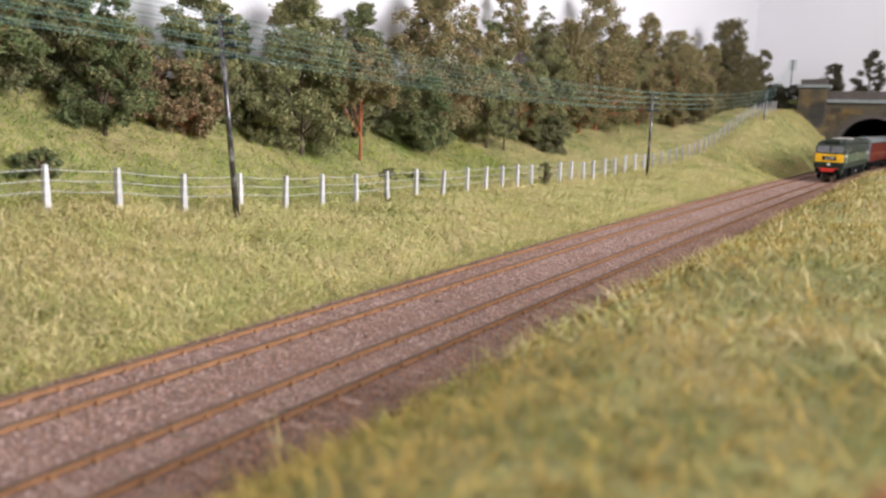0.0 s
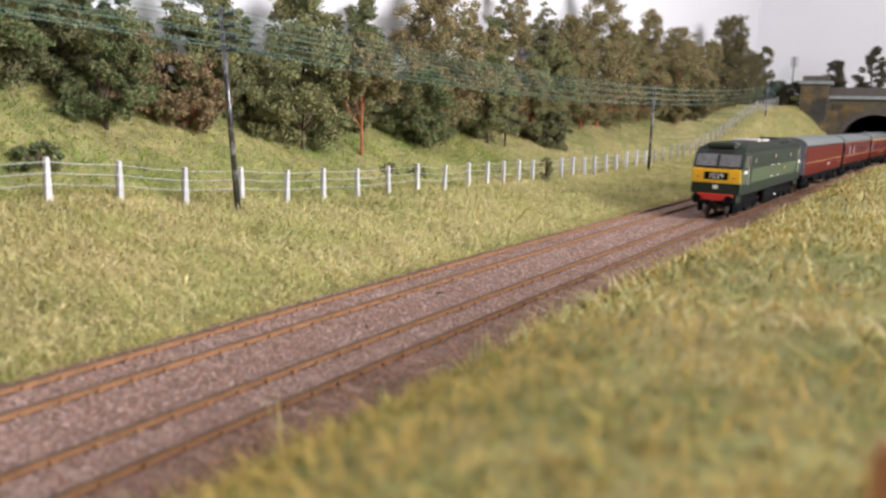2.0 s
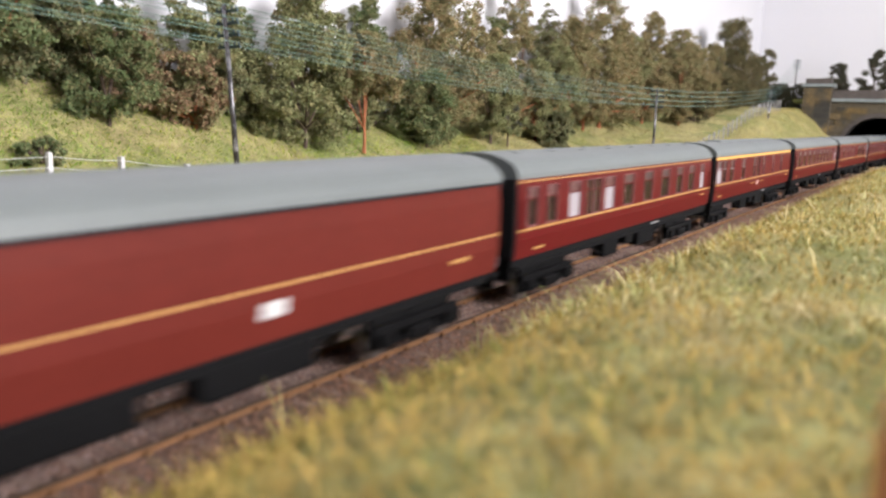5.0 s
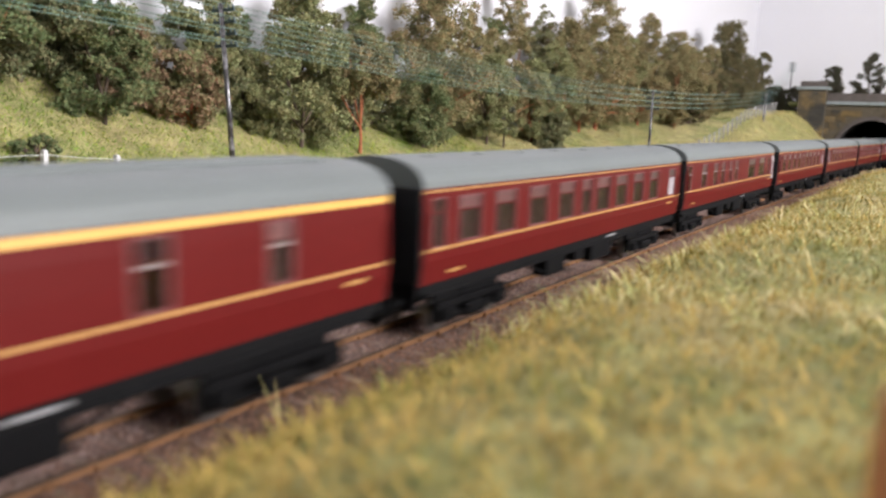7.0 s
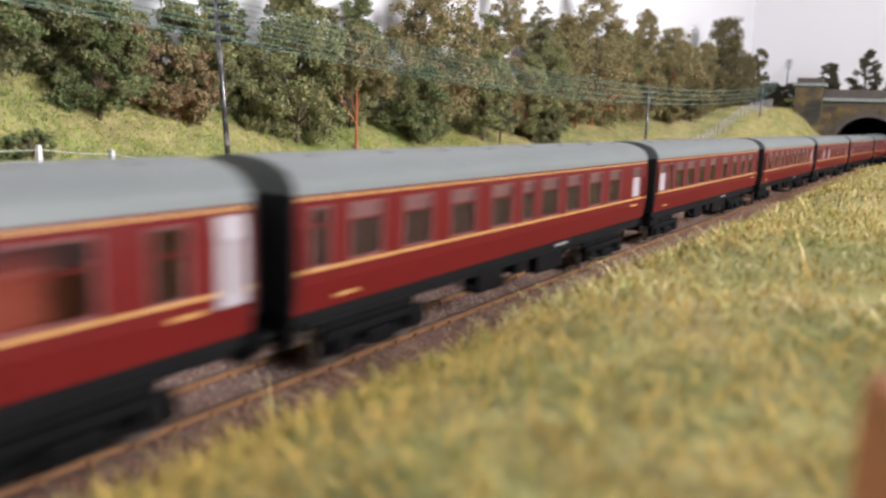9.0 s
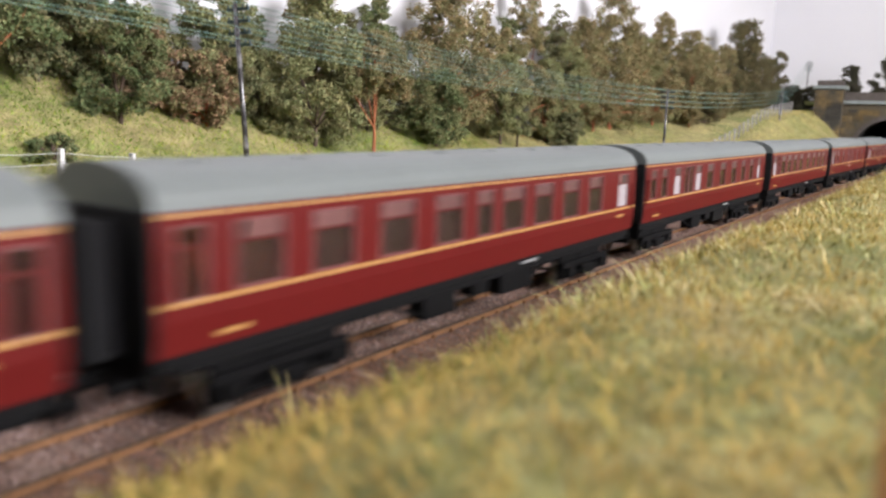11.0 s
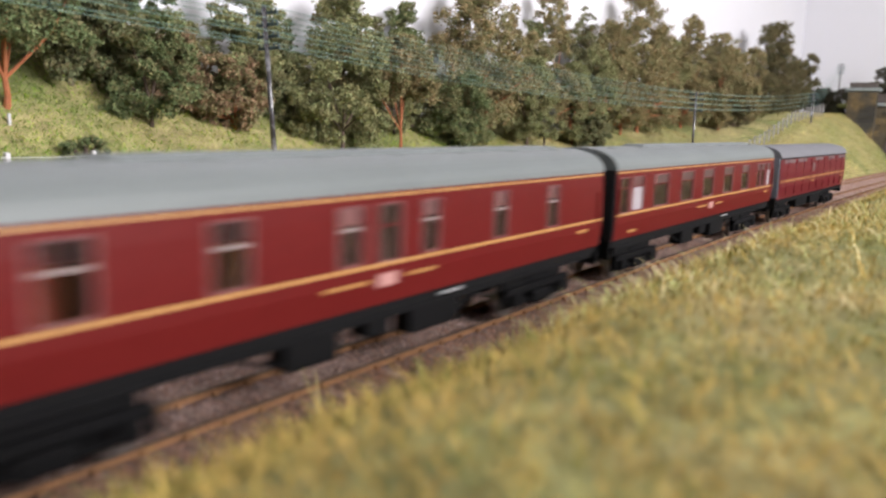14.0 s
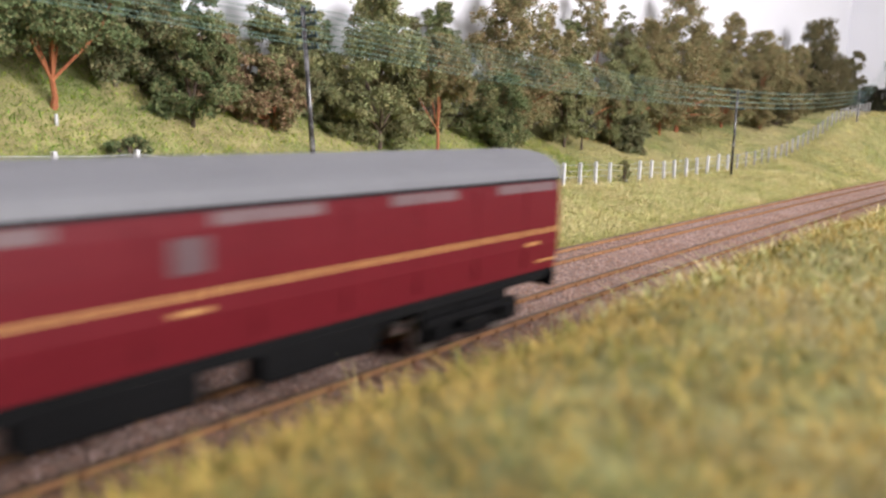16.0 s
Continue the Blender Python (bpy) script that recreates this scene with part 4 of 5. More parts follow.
def side_y(z):
    """Half width of a coach at height z: tumblehome below the waist, slight lean-in above."""
    return float(np.interp(z, [0.0165, 0.0195, 0.026, 0.040, 0.0474], [0.0170, 0.0174, 0.0183, 0.0183, 0.0177]))


def coach_side(bm, x0, x1, windows, zs_extra=(), sign=-1, zlo=0.0190, zhi=0.0474, thick=0.0007):
    """One body side with real window openings and reveals."""
    xs = sorted({x0, x1, *[w[0] for w in windows], *[w[1] for w in windows]})
    zs = sorted({zlo, 0.0215, 0.026, 0.036, 0.042, zhi, *[w[2] for w in windows], *[w[3] for w in windows]})
    vv = {}

    def vert(x, z, inner):
        k = (x, z, inner)
        if k not in vv:
            vv[k] = bm.verts.new((x, sign * (side_y(z) - (thick if inner else 0)), z))
        return vv[k]

    def hole(xa, xb, za, zb):
        xm, zm = (xa + xb) / 2, (za + zb) / 2
        return any(w[0] < xm < w[1] and w[2] < zm < w[3] for w in windows)

    for xa, xb in zip(xs, xs[1:]):
        for za, zb in zip(zs, zs[1:]):
            if not hole(xa, xb, za, zb):
                for inner in (0, 1):
                    q = [vert(xa, za, inner), vert(xb, za, inner), vert(xb, zb, inner), vert(xa, zb, inner)]
                    bm.faces.new(q if (sign < 0) ^ bool(inner) else q[::-1])
    for w in windows:
        for za in (w[2], w[3]):
            q = [vert(w[0], za, 0), vert(w[1], za, 0), vert(w[1], za, 1), vert(w[0], za, 1)]
            if len({*q}) == 4 and all(v.link_faces for v in q):
                bm.faces.new(q)
        for xa in (w[0], w[1]):
            zz = [z for z in zs if w[2] <= z <= w[3]]
            for za, zb in zip(zz, zz[1:]):
                q = [vert(xa, za, 0), vert(xa, zb, 0), vert(xa, zb, 1), vert(xa, za, 1)]
                bm.faces.new(q)


def strip(x0, x1, z0, z1, sign, proud=0.00012):
    """A painted line lying on the side."""
    bm = bmesh.new()
    y0, y1 = sign * (side_y(z0) + proud), sign * (side_y(z1) + proud)
    t = -sign * 0.0001
    v = [bm.verts.new(p) for p in ((x0, y0, z0), (x1, y0, z0), (x1, y1, z1), (x0, y1, z1), (x0, y0 + t, z0), (x1, y0 + t, z0), (x1, y1 + t, z1), (x0, y1 + t, z1))]
    for q in ((0, 1, 2, 3), (4, 7, 6, 5), (0, 4, 5, 1), (3, 2, 6, 7), (0, 3, 7, 4), (1, 5, 6, 2)):
        bm.faces.new([v[k] for k in q])
    return bm


def roof_mesh(x0, x1, zlo=0.0474, ztop=0.0559, half=0.0180):
    bm = bmesh.new()
    n = 18
    rings = []
    for x, k in ((x0, 1.0), (x1, 1.0)):
        rr = []
        for q in range(n + 1):
            a = math.pi * q / n
            rr.append(bm.verts.new((x, -half * math.copysign(abs(math.cos(a)) ** 0.85, math.cos(a)), zlo + (ztop - zlo) * math.sin(a) ** 0.9)))
        rings.append(rr)
    for q in range(n):
        bm.faces.new((rings[0][q], rings[1][q], rings[1][q + 1], rings[0][q + 1]))
    bm.faces.new(rings[0])
    bm.faces.new(rings[1][::-1])
    return bm


def wheelset(parent, x, r=0.0060):
    bm = bmesh.new()
    for yy in (-0.0082, 0.0082):
        rod(bm, (x, yy - 0.0012, r), (x, yy + 0.0012, r), r, r, 20)
    rod(bm, (x, -0.0105, r), (x, 0.0105, r), 0.0009, 0.0009, 8)
    part("wheelset", bm, M_STEEL, parent)


def bogie(parent, x, base=0.0335, r=0.0060, heavy=False):
    b = empty("bogie", "", "")
    for k in list(b.keys()):
        del b[k]
    b.parent = parent
    b.location = (x, 0, 0)
    for s in (-1, 1):
        bm = bmesh.new()
        y0, y1 = sorted((s * 0.0112, s * 0.0132))
        box(bm, -base / 2 - 0.006, base / 2 + 0.006, y0, y1, 0.0078, 0.0102, bevel=0.0003)
        for wx in (-base / 2, base / 2):
            box(bm, wx - 0.0028, wx + 0.0028, min(y0, s * 0.0142), max(y1, s * 0.0142), 0.0038, 0.0084, bevel=0.0004)
            for dx in (-0.0058, 0.0058):
                rod(bm, (wx + dx, (y0 + y1) / 2, 0.0040), (wx + dx, (y0 + y1) / 2, 0.0085), 0.0013, 0.0013, 8)
        # Deep plate added to darken the see-through gap under the body.
        if heavy:
            box(bm, -base / 2 - 0.008, base / 2 + 0.008, y0, y1, 0.0048, 0.0128, bevel=0.0004)
        box(bm, -0.0065, 0.0065, min(y0, s * 0.0145), max(y1, s * 0.0145), 0.0035, 0.0075, bevel=0.0005)
        box(bm, -base / 2, base / 2, y0, y1, 0.0044, 0.0054)
        # Black plate behind the frame fills lit gaps, so the underside stays dark.
        box(bm, -base / 2 - 0.004, base / 2 + 0.004, s * 0.0100 - 0.0006, s * 0.0100 + 0.0006, 0.0030, 0.0140)
        part("side_frame", bm, M_BLACK, b)
    part("bolster", boxed(-0.004, 0.004, -0.011, 0.011, 0.0065, 0.0120), M_BLACK, b)
    for wx in ((-base / 2, base / 2) if not heavy else (-base / 2, 0, base / 2)):
        wheelset(b, wx, r)
    return b


def underframe(parent, L, gear, highlights=True):
    bm = bmesh.new()
    box(bm, -L / 2 + 0.001, L / 2 - 0.001, -0.0163, 0.0163, 0.0160, 0.0189)
    part("underframe", bm, M_BLACK, parent)
    for s in (-1, 1):
        part("solebar", boxed(-L / 2 + 0.004, L / 2 - 0.004, *sorted((s * 0.0145, s * 0.0165)), 0.0146, 0.0159), M_BLACK, parent)
        y0, y1 = sorted((s * 0.0080, s * 0.0143))
        for gx0, gx1, gz in gear:
            part("underfloor_box", boxed(gx0, gx1, y0, y1, gz, 0.0159, bevel=0.0004), M_BLACK, parent)
        for gx0, gx1 in ((-0.055, -0.012), (0.012, 0.055)):
            bm = bmesh.new()
            rod(bm, (gx0, s * 0.0125, 0.0158), ((gx0 + gx1) / 2, s * 0.0125, 0.0085), 0.0006, 0.0006, 6)
            rod(bm, ((gx0 + gx1) / 2, s * 0.0125, 0.0085), (gx1, s * 0.0125, 0.0158), 0.0006, 0.0006, 6)
            part("truss_rod", bm, M_BLACK, parent)
        # Small pale strip that paints a highlight below the body side.
        for gx in ((0.022,) if highlights else ()):
            part("underframe_highlight", boxed(gx, gx + 0.011, min(s * 0.0166, s * 0.0172), max(s * 0.0166, s * 0.0172), 0.0170, 0.0176), M_HIGHLIGHT, parent, "grey strip painting a highlight on the underframe")


def coach_end(parent, x, sgn, material, top=0.0475):
    end = part("end", boxed(min(x, x + sgn * 0.0009), max(x, x + sgn * 0.0009), -0.0176, 0.0176, 0.0192, top, bevel=0.0003), material, parent)
    x1 = x + sgn * 0.0009
    bm = bmesh.new()
    for k in range(5):
        a = x1 + sgn * (0.0002 + k * 0.0012)
        w = 0.0070 if k % 2 else 0.0064
        box(bm, min(a, a + sgn * 0.0011), max(a, a + sgn * 0.0011), -w, w, 0.0180, 0.0450)
    part("gangway", bm, M_ENDBLACK, end, "black gangway bellows")
    bm = bmesh.new()
    for yy in (-0.0110, 0.0110):
        rod(bm, (x1, yy, 0.0135), (x1 + sgn * 0.0050, yy, 0.0135), 0.0011, 0.0011, 8)
        rod(bm, (x1 + sgn * 0.0050, yy, 0.0135), (x1 + sgn * 0.0058, yy, 0.0135), 0.0027, 0.0027, 14)
    box(bm, min(x, x1), max(x, x1), -0.0165, 0.0165, 0.0112, 0.0189)
    part("buffer_beam", bm, M_BLACK, end)
    bm = bmesh.new()
    box(bm, min(x1, x1 + sgn * 0.0068), max(x1, x1 + sgn * 0.0068), -0.0014, 0.0014, 0.0110, 0.0140)
    part("coupling", bm, M_BLACK, end)


WB, WT, WBAR = 0.0305, 0.0442, 0.0401
OPENING = [(-0.1083, -0.0945), (-0.0850, -0.0705), (-0.0600, -0.0450), (-0.0345, -0.0200), (-0.0120, -0.0020), (0.0042, 0.0195), (0.0270, 0.0415), (0.0505, 0.0650), (0.0745, 0.0885)]
KINDS = {
    "open": dict(clear=OPENING, narrow=[(-0.1230, -0.1160)], white=[(0.1065, 0.1180)]),
    "first": dict(clear=[(-0.1105, -0.1010), (-0.0915, -0.0810), (-0.0570, -0.0470), (-0.0210, -0.0125), (0.0114, 0.0190), (0.0475, 0.0555), (0.0820, 0.0900)],
                  narrow=[(-0.0068, 0.0024)], white=[(-0.1255, -0.1130)]),
    "buffet": dict(clear=[(-0.0950, -0.0830), (-0.0670, -0.0570), (-0.0480, -0.0380), (-0.0265, -0.0185), (-0.0100, -0.0005), (0.0320, 0.0565), (0.0680, 0.0910)],
                   narrow=[(-0.1250, -0.1170), (0.1020, 0.1105)], white=[]),
    "brake": dict(clear=[(-0.1205, -0.1120), (-0.1046, -0.0955), (-0.0240, -0.0110), (0.0035, 0.0170), (0.0305, 0.0440), (0.0565, 0.0680), (0.0795, 0.0910)],
                  narrow=[(-0.0673, -0.0600), (-0.0590, -0.0515)], white=[(-0.0846, -0.0735), (-0.0471, -0.0360), (0.1030, 0.1120)]),
    "compo": dict(clear=[(-0.0875, -0.0690), (-0.0520, -0.0340), (-0.0190, -0.0015), (0.0165, 0.0340), (0.0520, 0.0670), (0.0860, 0.0945), (0.0965, 0.1050)],
                  narrow=[(-0.1244, -0.1150)], white=[(-0.1115, -0.0995), (0.1105, 0.1180)]),
    "saloon": dict(clear=[(-0.0940, -0.0785), (-0.0715, -0.0560), (-0.0465, -0.0315), (-0.0210, -0.0050), (0.0120, 0.0275), (0.0400, 0.0550), (0.0660, 0.0810), (0.0910, 0.1060)],
                   narrow=[(-0.1070, -0.0995), (0.1180, 0.1240)], white=[(-0.1235, -0.1120)]),
}
COACH = 0.2548


def coach(kind, label, bright_band=False, ridge=False, L=COACH):
    """A maroon corridor coach in parts, its length along x, running towards -x."""
    k = {key: [(a * L / COACH, b * L / COACH) for a, b in spans] for key, spans in KINDS[kind].items()}
    c = empty("railway_coach", label, "railway coach", "coaches of the train")
    x0, x1 = -L / 2, L / 2
    wins = [(a, b, WB, WT) for a, b in k["clear"] + k["white"]] + [(a, b, WB - 0.0005, WT) for a, b in k["narrow"]]
    for sign in (-1, 1):
        bm = bmesh.new()
        coach_side(bm, x0, x1, wins, sign=sign)
        part("body_side", bm, M_MAROON, c)
        for a, b, z0, z1 in wins:
            pane_m = M_BLIND if (a, b) in k["white"] else M_GLASS
            top = z1
            y = sign * (side_y(0.038) - 0.0005)
            if (a, b) not in k["narrow"]:
                up = part("window", boxed(a - 0.0001, b + 0.0001, min(y, y - sign * 0.0002), max(y, y - sign * 0.0002), WBAR, z1 + 0.0001), M_VENT, c)
                up.visible_shadow = False
                top, z1 = z1, WBAR - 0.0002
            w = part("window", boxed(a - 0.0001, b + 0.0001, min(y, y - sign * 0.0002), max(y, y - sign * 0.0002), z0 - 0.0001, z1 + 0.0001), pane_m, c,
                     "white frosted window" if pane_m is M_BLIND else "")
            w.visible_shadow = pane_m is M_BLIND
            bm = bmesh.new()
            yf = sorted((sign * (side_y(0.042) - 0.0004), sign * (side_y(0.036) + 0.00012)))
            for fa, fb, fz0, fz1 in ((a - 0.0003, a + 0.0002, z0, top), (b - 0.0002, b + 0.0003, z0, top), (a - 0.0003, b + 0.0003, z0 - 0.0003, z0), (a - 0.0003, b + 0.0003, top, top + 0.0003)):
                box(bm, fa, fb, *yf, fz0, fz1)
            part("window_frame", bm, M_WINFRAME, w)
            bm = bmesh.new()
            yo = sign * (side_y(0.042) + 0.00005)
            zb = 0.0390 if kind in ("buffet", "first") else WBAR
            box(bm, a, b, min(yo, y), max(yo, y), zb - 0.00022, zb + 0.00022)
            part("vent_bar", bm, M_BAR if (kind == "buffet" and b < 0.02) or (kind == "first" and (a, b) in k["clear"]) else M_MAROON, w)
        part("lining", strip(x0, x1, 0.0289, 0.0297, sign), M_GOLD, c, "thin gold lining")
        if bright_band:
            part("lining", strip(x0, x1, 0.0453, 0.0471, sign), M_BAND, c, "broad yellow band below the roof")
        else:
            part("lining", strip(x0, x1, 0.0462, 0.0467, sign), M_GOLD, c, "thin gold lining")
        for bx, bz in ((-0.113, 0.0212), (0.106, 0.0258)):
            part("number_bar", strip(bx, bx + 0.0085, bz, bz + 0.0009, sign), M_GOLD, c, "gold running number, unreadable")
        if ridge:
            part("number_bar", strip(-0.026, -0.010, 0.0252, 0.0259, sign), M_GOLD, c, "gold lettering, unreadable")
            part("number_bar", strip(0.005, 0.018, 0.0252, 0.0259, sign), M_GOLD, c, "gold lettering, unreadable")
            part("emblem", strip(-0.0065, 0.0010, 0.0236, 0.0270, sign), M_CREST, c, "pale pink painted crest")
        if kind == "buffet":
            for z0, z1 in ((0.0262, 0.0399), (0.0401, 0.0452)):
                part("end_door", strip(0.1180, 0.1258, z0, z1, sign, 0.0002), M_DOOR, c, "pale grey end door")
        for dx in (-0.1255, 0.1222):
            part("grab_rail", boxed(dx, dx + 0.0005, min(sign * 0.0184, sign * 0.0189), max(sign * 0.0184, sign * 0.0189), 0.0290, 0.0400), M_MAROON, c)
    roof = part("roof", roof_mesh(x0 - 0.0004, x1 + 0.0004), M_ROOF, c, "", smooth=False)
    for vx in np.linspace(-0.108, 0.108, 8):
        for yy in (-0.0062, 0.0062):
            bm = bmesh.new()
            box(bm, vx - 0.0016, vx + 0.0016, yy - 0.0009, yy + 0.0009, 0.0530, 0.0558)
            part("roof_vent", bm, M_ROOF, roof)
    if ridge:
        part("ridge_duct", boxed(-0.070, 0.112, -0.0055, 0.0055, 0.0534, 0.0568, bevel=0.0010), M_ROOF, roof, "raised grey roof duct")
    for sgn, xx in ((-1, x0), (1, x1)):
        coach_end(c, xx, sgn, M_ENDBLACK)
    underframe(c, L, [(-0.034, -0.016, 0.0070), (-0.006, 0.004, 0.0095), (0.012, 0.036, 0.0068)])
    part("floor", boxed(x0 + 0.001, x1 - 0.001, -0.0166, 0.0166, 0.0190, 0.0205), M_SEAT, c)
    # Added panel behind the glass: stops the view through and reddens the panes.
    if kind not in ("open", "saloon"):
        part("corridor_partition", boxed(x0 + 0.004, x1 - 0.004, -0.0070, -0.0062, 0.0206, 0.0464), M_PARTITION, c, "reddish brown interior partition")
    for sx in (np.arange(-0.098, 0.105, 0.0245) if kind in ("open", "saloon") else ()):
        for yy in (-0.0105, 0.0105):
            bm = bmesh.new()
            box(bm, sx - 0.0022, sx + 0.0022, yy - 0.0048, yy + 0.0048, 0.0205, 0.0350, bevel=0.0006)
            part("seat_back", bm, M_SEAT, c)
    for bx in (-0.0885, 0.0885):
        bogie(c, bx)
    return c


def van(label, lined, material, roofmat, L, louvres, endmat, eave=0.0474, crest=0.0559):
    c = empty("parcels_van", label, "railway van", "vans of the train")
    x0, x1 = -L / 2, L / 2
    for sign in (-1, 1):
        bm = bmesh.new()
        coach_side(bm, x0, x1, [], sign=sign, zlo=0.0178, zhi=eave)
        side = part("body_side", bm, material, c)
        for dx in (np.linspace(x0 + 0.02, x1 - 0.02, 9) if lined == 2 else ()):
            part("door_seam", boxed(dx, dx + 0.0004, min(sign * 0.0180, sign * 0.01842), max(sign * 0.0180, sign * 0.01842), 0.0200, 0.0440), material, side)
        if lined == 1:
            part("lining", strip(x0, x1, 0.0302, 0.0308, sign), M_GOLD, c, "thin gold lining")
        else:
            part("lining", strip(x0, x1, 0.0306, 0.03093, sign), M_GOLD, c, "thin gold lining")
            part("lining", strip(x0, x1, 0.0297, 0.03003, sign), M_GOLD, c, "thin gold lining")
            part("lining", strip(x1 - 0.012, x1, 0.0205, 0.0211, sign), M_GOLD, c, "thin gold lining")
        for a, b in louvres:
            part("louvre", strip(a, b, eave - 0.0036, eave - 0.0011, sign, 0.0002), M_LOUVRE if lined == 2 else M_ENDGREY, c, "grey ventilation louvre")
        if lined == 2:
            part("window", strip(-0.0190, -0.0112, 0.0343, 0.0410, sign, 0.0002), M_DULLWIN, c, "grey guard's door window")
            part("number_bar", strip(-0.0190, -0.0112, 0.0268, 0.0276, sign), M_GOLD, c, "gold lettering, unreadable")
            part("number_bar", strip(0.100, 0.108, 0.0264, 0.0272, sign), M_GOLD, c, "gold lettering, unreadable")
        else:
            part("emblem", strip(0.018, 0.0255, 0.0235, 0.0272, sign), M_SILVER, c, "pale painted emblem")
            part("number_bar", strip(0.095, 0.106, 0.0245, 0.0256, sign), M_GOLD, c, "gold running number, unreadable")
    part("roof", roof_mesh(x0 - 0.0006, x1 + 0.0006, eave, crest, 0.0184), roofmat, c)
    # Dark strips paint the shadow line below the roof overhang.
    for sign in (-1, 1):
        part("eave_shadow_strip", boxed(x0, x1, *sorted((sign * 0.0176, sign * 0.0186)), eave - 0.0006, eave + 0.0002), M_ENDBLACK, c, "dark strip painting the shadow under the eave")
    for sgn, xx in ((-1, x0), (1, x1)):
        coach_end(c, xx, sgn, endmat, eave + 0.0001)
    underframe(c, L, [(-0.046, -0.010, 0.0075), (0.004, 0.040, 0.0070)], highlights=False)
    for bx in (-L / 2 + 0.038, L / 2 - 0.038):
        bogie(c, bx)
    return c


def text_mesh(body, size, m, parent, name, material):
    cu = bpy.data.curves.new(name, "FONT")
    cu.body, cu.size, cu.align_x, cu.align_y, cu.extrude = body, size, "CENTER", "CENTER", 0.00003
    cu.materials.append(material)
    tmp = bpy.data.objects.new(name, cu)
    me = bpy.data.meshes.new_from_object(tmp)
    bpy.data.objects.remove(tmp)
    ob = new(name, me)
    ob.parent = parent
    ob.matrix_basis = m
    return ob


def locomotive():
    c = empty("diesel_locomotive", "two-tone green diesel locomotive with yellow warning panel", "locomotive")
    L = 0.2365
    xf, xr = -L / 2, L / 2
    # stations from the nose: distance, top height, half width
    st = [(0.0, 0.0362, 0.0171), (0.0012, 0.0374, 0.0178), (0.0036, 0.0428, 0.0180), (0.0062, 0.0473, 0.0181), (0.0092, 0.0500, 0.0182), (0.0145, 0.0524, 0.0183), (0.0230, 0.0541, 0.0183), (0.0360, 0.0556, 0.0183)]
    stations = [(xf + d, t, w) for d, t, w in st] + [(xr - d, t, w) for d, t, w in reversed(st)]
    prof = [(1.0, 0.0180), (1.0, 0.0254), (1.0, 0.0360), (1.0, 0.0360001), (0.995, 0.0420), (0.985, 0.0480), (0.93, 0.0515), (0.78, 0.0538), (0.5, 0.0552), (0.0, 0.0558)]
    prof = [(-a, z) for a, z in prof] + [(a, z) for a, z in reversed(prof[:-1])]
    bm = bmesh.new()
    rings = []
    for x, top, w in stations:
        rings.append([bm.verts.new((x, a * w, min(z, top - (0 if z < top else abs(a) ** 3 * 0.0008)))) for a, z in prof])
    for ra, rb in zip(rings, rings[1:]):
        for q in range(len(prof) - 1):
            f = bm.faces.new((ra[q], ra[q + 1], rb[q + 1], rb[q]))
            zc = sum(v.co.z for v in f.verts) / 4
            za = max(prof[q][1], prof[q + 1][1])
            f.material_index = 1 if 0.0254 < za <= 0.0361 and zc < 0.0361 and zc > 0.0260 else (2 if za > 0.0500 and zc > 0.0485 else 0)
    for r in (rings[0], rings[-1][::-1]):
        bm.faces.new(r)
    bmesh.ops.remove_doubles(bm, verts=bm.verts, dist=1e-6)
    bmesh.ops.recalc_face_normals(bm, faces=bm.faces)
    body = part("body", bm, [M_GREEN, M_LIME, M_LOCOROOF], c, "two-tone green body shell")
    part("floor", boxed(xf + 0.003, xr - 0.003, -0.0165, 0.0165, 0.0165, 0.0186), M_BLACK, c)
    # Black filler box added to deepen the shade under the body.
    part("frame", boxed(xf + 0.014, xr - 0.014, -0.0105, 0.0105, 0.0100, 0.0164), M_BLACK, c)
    for sgn, xe in ((-1, xf), (1, xr)):
        def at(d):
            return xe - sgn * d
        lo, hi = sorted((at(-0.0004), at(0.0010)))
        panel = part("warning_panel", boxed(lo, hi, -0.0176, 0.0176, 0.0252, 0.0366, bevel=0.0010), M_YELLOW, c, "bright yellow warning panel")
        lo, hi = sorted((at(-0.0008), at(0.0)))
        hc = part("headcode_box", boxed(lo, hi, -0.0086, 0.0086, 0.0283, 0.0338, bevel=0.0004), M_BLACK, panel, "black headcode blind")
        face = pose(at(-0.00095), 0, 0.0310, 90, 0, -90 if sgn < 0 else 90)
        text_mesh("1E29", 0.0056, face, hc, "headcode_figures", M_WHITE)
        for yy in (-0.0128, 0.0128):
            part("marker_light", rodded((at(0.0), yy, 0.0300), (at(-0.0009), yy, 0.0300), 0.0008, 0.0008, 12), M_GOLD, panel)
        # raked windscreens with centre pillar
        for s in (-1, 1):
            y0, y1 = (s * 0.0010, s * 0.0161)
            bm = bmesh.new()
            pts = [(at(0.0012), y0, 0.0378), (at(0.0012), y1, 0.0378), (at(0.0055), y1 * 0.975, 0.0462), (at(0.0055), y0, 0.0465)]
            off = Vector((sgn * 0.00045, 0, 0.0003))
            a = [bm.verts.new(Vector(p) + off) for p in pts]
            b = [bm.verts.new(Vector(p) - off) for p in pts]
            bm.faces.new(a)
            bm.faces.new(b[::-1])
            for q in range(4):
                bm.faces.new((a[q], a[(q + 1) % 4], b[(q + 1) % 4], b[q]))
            bmesh.ops.recalc_face_normals(bm, faces=bm.faces)
            part("windscreen", bm, M_SCREEN, c, "opaque grey windscreen with glare in its colour")
            ys = sorted((s * 0.0178, s * 0.0185))
